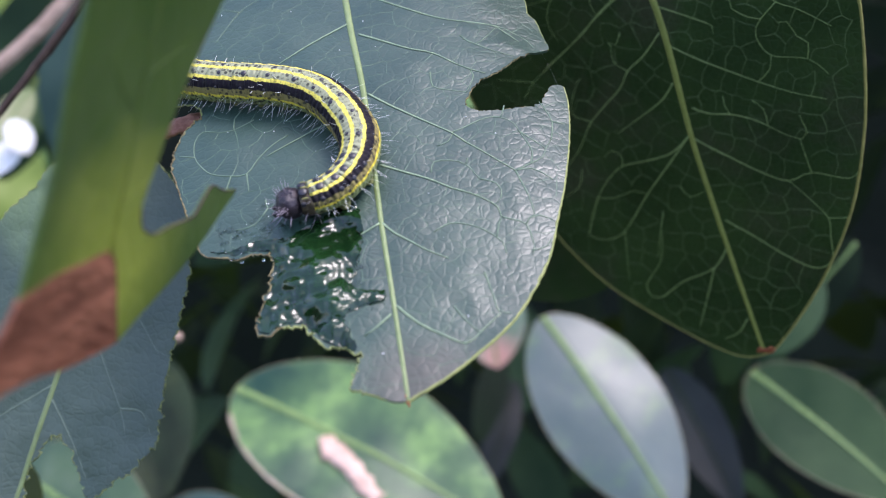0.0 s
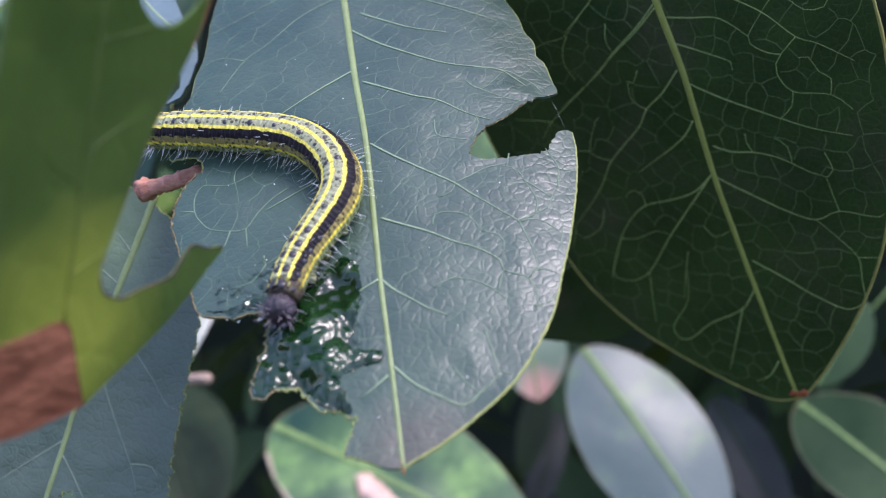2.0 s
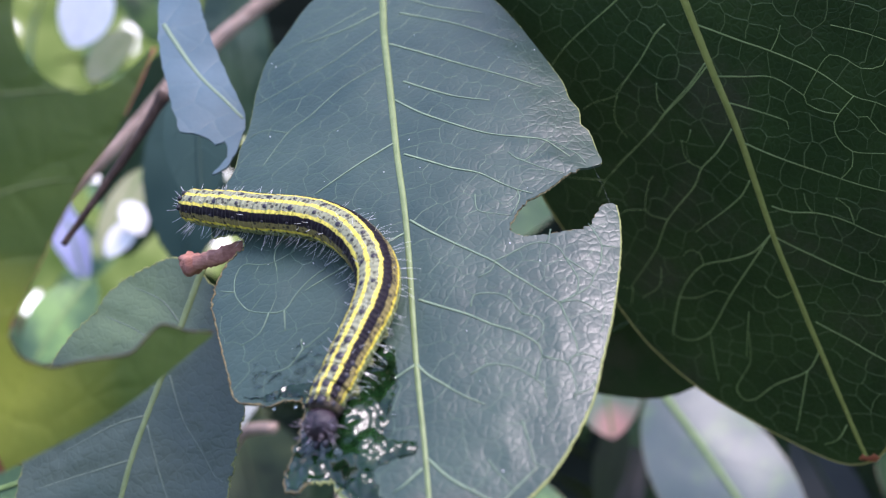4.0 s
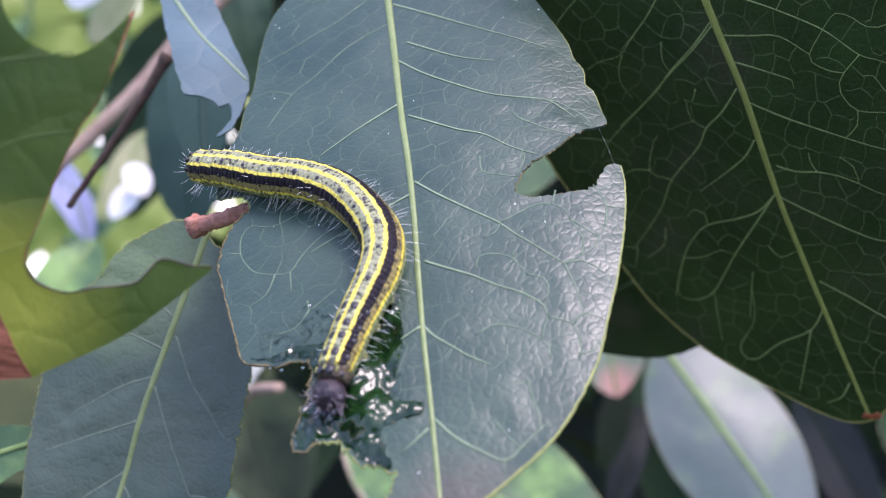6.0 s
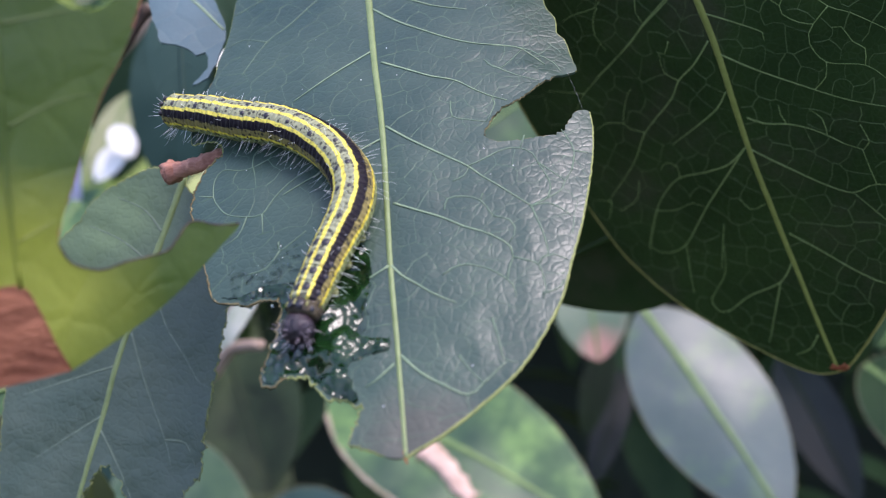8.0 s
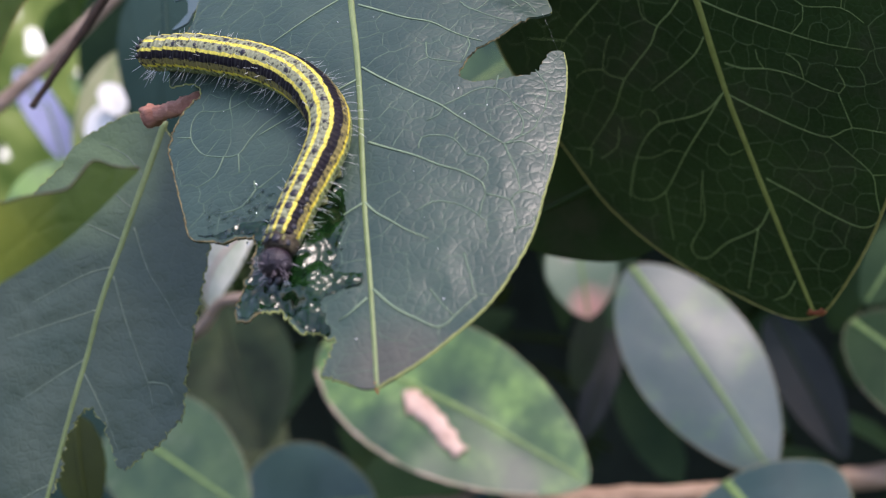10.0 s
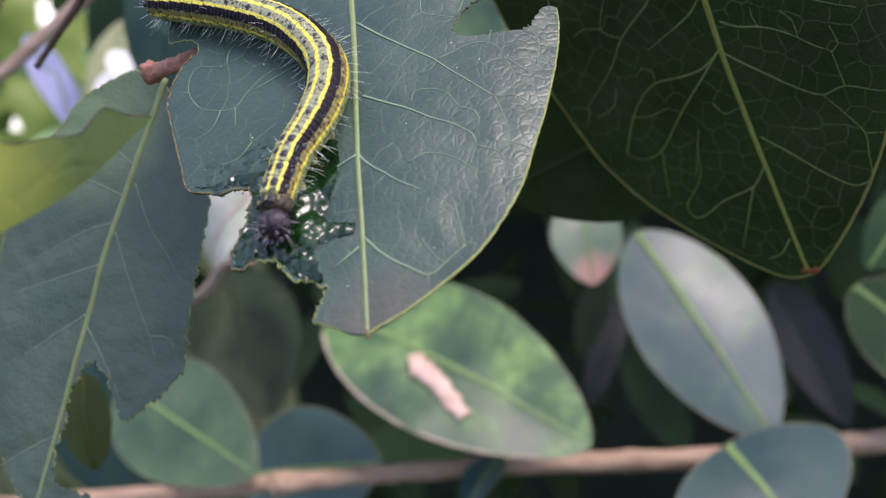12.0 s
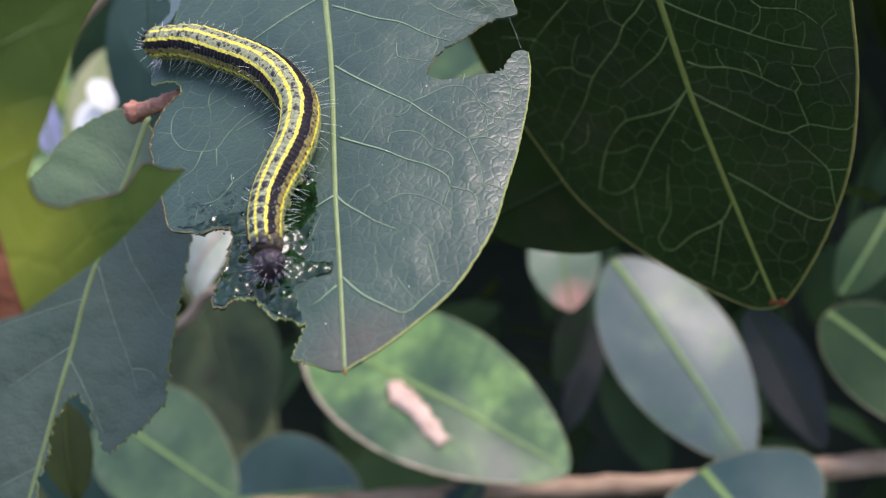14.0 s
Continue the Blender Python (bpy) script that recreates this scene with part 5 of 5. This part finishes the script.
for i in (7, 9, 11, 13, 20, 22, 24):
    for side in (-1, 1):
        if not foot_mesh:
            foot = bmesh.new()
            bmesh.ops.create_uvsphere(foot, u_segments=10, v_segments=8, radius=0.00085)
            for v in foot.verts:
                v.co = Vector((v.co.x * 0.9, v.co.y * 0.8, v.co.z * 1.25)) * (1 + 0.15 * noise.noise(v.co * 1800))
            leg = part("leg", foot, FOOT, rings[i], "short olive leg")
            foot_mesh = leg.data
        else:
            leg = tagged(new("leg", foot_mesh), label="short olive leg")
            leg.parent = rings[i]
        leg.location = (0, side * 0.001, -0.0016)
        leg.rotation_euler = (side * 0.5, 0, 0)


def head_mesh():
    bm = bmesh.new()
    bmesh.ops.create_uvsphere(bm, u_segments=28, v_segments=18, radius=0.00188)
    for v in bm.verts:
        p = v.co * 1000
        groove = 0.18 * math.exp(-(p.y / 0.28) ** 2) * (1 if p.x > -0.3 else 0)
        v.co = Vector((p.x * 0.95 - groove * 0.6, p.y * 1.02, p.z * 0.98 - groove)) / 1000 * (1 + 0.06 * noise.noise(p * 2) + 0.06 * noise.noise(p * 4.5))
    return bm


head = part("head", head_mesh(), HEAD, caterpillar, "shiny blackish head")
for side in (-1, 1):
    jaw = bmesh.new()
    bmesh.ops.create_icosphere(jaw, subdivisions=2, radius=0.0006, matrix=Matrix.Translation((0.0017, side * 0.00055, -0.0009)) @ Matrix.Diagonal((1.1, 0.7, 0.8, 1)))
    part("jaw", jaw, WART, head)
fuzz = bmesh.new()
rnd = random.Random(77)
for _ in range(36):
    w = Vector((rnd.uniform(0.0, 1), rnd.uniform(-1, 1), rnd.uniform(-0.4, 0.6))).normalized()
    bristle(fuzz, w * 1.85, w, rnd.uniform(0.5, 1.6), 0.042)
tagged(part("bristles", fuzz, HAIR_DIM, head), kind="stuff")
tail = bmesh.new()
tail_skin = tail.verts.layers.float_vector.new("skin_place")
bmesh.ops.create_uvsphere(tail, u_segments=20, v_segments=12, radius=0.00214)
for v in tail.verts:
    v.co.x *= 1.05
    v[tail_skin] = v.co - Vector((0.0009, 0, 0))
tail_plate = part("tail_plate", tail, SKIN, caterpillar)
marks = bmesh.new()
for a, b in ((-50, 20), (50, 20), (-20, 45), (20, 45), (0, 10), (-75, 0), (75, 0)):
    way = Vector((-math.cos(radians(b)) * math.cos(radians(a)) * 1.05, math.sin(radians(a)) * math.cos(radians(b)), math.sin(radians(b)) + 0.1))
    bmesh.ops.create_icosphere(marks, subdivisions=2, radius=0.00038, matrix=Matrix.Translation(way * 0.00206))
tagged(part("tail_marks", marks, WART, tail_plate, "glossy black marks"), kind="stuff")
brush = bmesh.new()
rnd = random.Random(12)
for _ in range(16):
    w = Vector((rnd.uniform(-1, -0.2), rnd.uniform(-1, 1), rnd.uniform(-0.3, 0.7))).normalized()
    bristle(brush, w * 1.9, w, rnd.uniform(0.9, 2.0), 0.032)
tagged(part("bristles", brush, HAIR, tail_plate), kind="stuff")

SPINES = {}


def spine(t, *points):
    SPINES[t] = points


spine(0.0, (-28.9, 57.3), (-24, 55), (-18, 51.9), (-13.5, 50), (-9, 47.8), (-5.5, 45.1), (-2.9, 41.2), (-1.3, 36.2), (-2.1, 31.9), (-4.1, 29.1), (-6.6, 27.9), (-8.3, 27.7), (-10.4, 27.7))
spine(1.0, (-28.9, 57.3), (-25, 54.5), (-20.8, 51.9), (-15.5, 50.2), (-10.3, 47.9), (-6.1, 45), (-3.1, 41), (-2.1, 36.7), (-2.8, 32.5), (-5, 29.8), (-7.9, 27.8), (-10.3, 26.4), (-13, 26.1))
spine(1.5, (-28.9, 57.3), (-25.4, 54.7), (-19.9, 52.8), (-15.3, 50.7), (-10.8, 48.3), (-6.9, 45.5), (-4.2, 41.5), (-3.1, 37.2), (-4, 33.5), (-6.5, 30.7), (-9.3, 28.5), (-11.7, 27), (-14.6, 25.2))
spine(2.0, (-28.9, 57.3), (-22.1, 54.4), (-17.4, 52.3), (-12.8, 50.3), (-8.4, 47.7), (-5.2, 44.1), (-3.4, 39.5), (-3.9, 35.3), (-6.1, 31.7), (-8.2, 28.7), (-10, 25.3), (-10.7, 23), (-11.4, 20.8))
spine(3.0, (-28.9, 57.5), (-24.8, 55.1), (-19.8, 52.5), (-15.1, 50.6), (-10.5, 48.5), (-6.8, 45.2), (-4.4, 41.1), (-3.4, 37), (-4.2, 32.8), (-6.2, 28.6), (-7.9, 25.4), (-9.5, 22.3), (-10.7, 17.7))
spine(6.5, (-28.4, 57.7), (-23.5, 55), (-18.5, 51.6), (-13.7, 49.2), (-9.1, 45.5), (-5.8, 41), (-3.7, 35.8), (-4.2, 31), (-6, 27.2), (-7.7, 23.6), (-9, 20.4), (-9.8, 18.3), (-10.5, 15.8))
spine(9.5, (-28.7, 58.1), (-23.2, 55.3), (-17.3, 51.6), (-12.6, 48.7), (-8, 44.5), (-5.1, 40.6), (-3.4, 35.7), (-3.9, 31.3), (-5.9, 27), (-7.6, 23.3), (-9, 20), (-10.2, 16.4))
spine(11.0, (-28.9, 58.4), (-23.8, 56.7), (-18.6, 54.2), (-13.6, 51.2), (-8.8, 47), (-5.4, 42.2), (-3.5, 36.7), (-3.9, 32), (-5.6, 27.5), (-7.6, 22.8), (-8.9, 19), (-9.9, 15.2))
spine(12.0, (-27.5, 59), (-21.5, 55.6), (-15.5, 51.8), (-9.8, 47.4), (-5.9, 42.9), (-3.3, 38), (-3, 33.1), (-4.8, 28), (-7.2, 24.2), (-8.5, 20.3), (-9.2, 18), (-9.5, 14.4))
spine(12.5, (-27.5, 58.6), (-21.8, 55.1), (-15.7, 50.2), (-10.9, 46.1), (-7, 40.5), (-4.4, 35.2), (-4, 30.8), (-5.4, 26.2), (-7.1, 22.7), (-8, 19.6), (-7.6, 16.9), (-6.9, 14.3))
spine(13.5, (-25.8, 58.8), (-19.5, 56.1), (-13.4, 51.8), (-8.5, 46.6), (-4.9, 41.7), (-3.4, 36.7), (-3.8, 31.4), (-5.9, 26.9), (-7.6, 22.9), (-8.2, 18.3), (-8.2, 15.4), (-7.5, 13.2))
spine(14.0, (-25.2, 58.3), (-19.8, 56.1), (-14.5, 51.9), (-9.4, 47.5), (-5.8, 42.5), (-3.9, 37.3), (-4.3, 32), (-6.1, 27.8), (-7.8, 23.7), (-8.3, 19.5), (-8.1, 16.9), (-7.7, 14))


def body_pose(points, s):
    """The pose, in the leaf's space, at the share s of the line from tail to head."""
    line = np.array(spline(points, 0.5))
    for _ in range(12):
        line[1:-1] = 0.5 * line[1:-1] + 0.25 * (line[:-2] + line[2:])
    run = np.concatenate(([0], np.cumsum(np.hypot(*np.diff(line, axis=0).T))))

    def at(d):
        return np.array([np.interp(d, run, line[:, 0]), np.interp(d, run, line[:, 1])])
    d = s * run[-1]
    p, q = at(max(0, d - 0.6)), at(min(run[-1], d + 0.6))
    c = at(d)
    x = Vector((*(q - p), 0)).normalized()
    lean = 0.24 * min(1, max(0, (s - 0.42) / 0.2))
    up = Vector((-lean, 0, 1))
    up = (up - x * up.dot(x)).normalized()
    m = Matrix((x, up.cross(x), up)).transposed().to_4x4()
    m.translation = Vector((c[0], c[1], 0.6 - 0.003 * c[0] ** 2 - 0.0005 * (c[1] - 40) ** 2 + 2.35)) / 1000
    return m


YELLOW_ROWS = [
    (0.0, pose(-0.0262, 0.0929, 0.9635, 98.3, 18.0, 73.8)), (0.5, pose(-0.0256, 0.0914, 0.9643, 96.2, 18.6, 70.9)), (1.0, pose(-0.0265, 0.0947, 0.9629, 100.8, 18.2, 78.6)),
    (1.5, pose(-0.0282, 0.0955, 0.9627, 100.9, 18.0, 75.8)), (2.0, pose(-0.0285, 0.0978, 0.9623, 97.3, 16.4, 67.6)), (2.5, pose(-0.0297, 0.0910, 0.9662, 94.0, 18.8, 66.2)),
    (3.0, pose(-0.0341, 0.0975, 0.9657, 107.1, 10.4, 69.7)), (3.5, pose(-0.0357, 0.0966, 0.9667, 89.5, 20.0, 53.1)), (6.0, pose(-0.0447, 0.1155, 0.9633, 83.2, 13.9, 13.9)),
    (6.5, pose(-0.0335, 0.1040, 0.9634, 78.6, 13.2, 36.2)), (7.0, pose(-0.0335, 0.1039, 0.9633, 83.3, 15.8, 46.1)), (9.5, pose(-0.0315, 0.1033, 0.9617, 71.9, 10.9, 30.3)),
    (10.0, pose(-0.0363, 0.0964, 0.9656, 83.2, 21.0, 51.3)), (10.5, pose(-0.0251, 0.1033, 0.9604, 88.5, 10.1, 52.2)), (11.0, pose(-0.0364, 0.0985, 0.9652, 85.6, 23.1, 55.3)),
    (11.5, pose(-0.0244, 0.1016, 0.9605, 89.7, 11.5, 59.0)), (12.0, pose(-0.0358, 0.0987, 0.9653, 70.9, 20.7, 44.7)), (12.5, pose(-0.0265, 0.1044, 0.9593, 98.2, 10.6, 67.9)),
    (13.0, pose(-0.0232, 0.0862, 0.9677, 79.8, 20.1, 52.0)), (13.5, pose(-0.0285, 0.1016, 0.9603, 104.6, 14.8, 76.5)), (14.0, pose(-0.0254, 0.0892, 0.9667, 89.3, 21.5, 60.7)),
]


def motions():
    walk(yellow_leaf, YELLOW_ROWS)
    for i, ring in enumerate(rings):
        s = 0.015 + 0.945 * i / (RINGS - 1)
        walk(ring, [(t, body_pose(p, s)) for t, p in SPINES.items()])
    walk(head, [(t, body_pose(p, 1.0)) for t, p in SPINES.items()])
    walk(tail_plate, [(t, body_pose(p, 0.0)) for t, p in SPINES.items()])


motions()
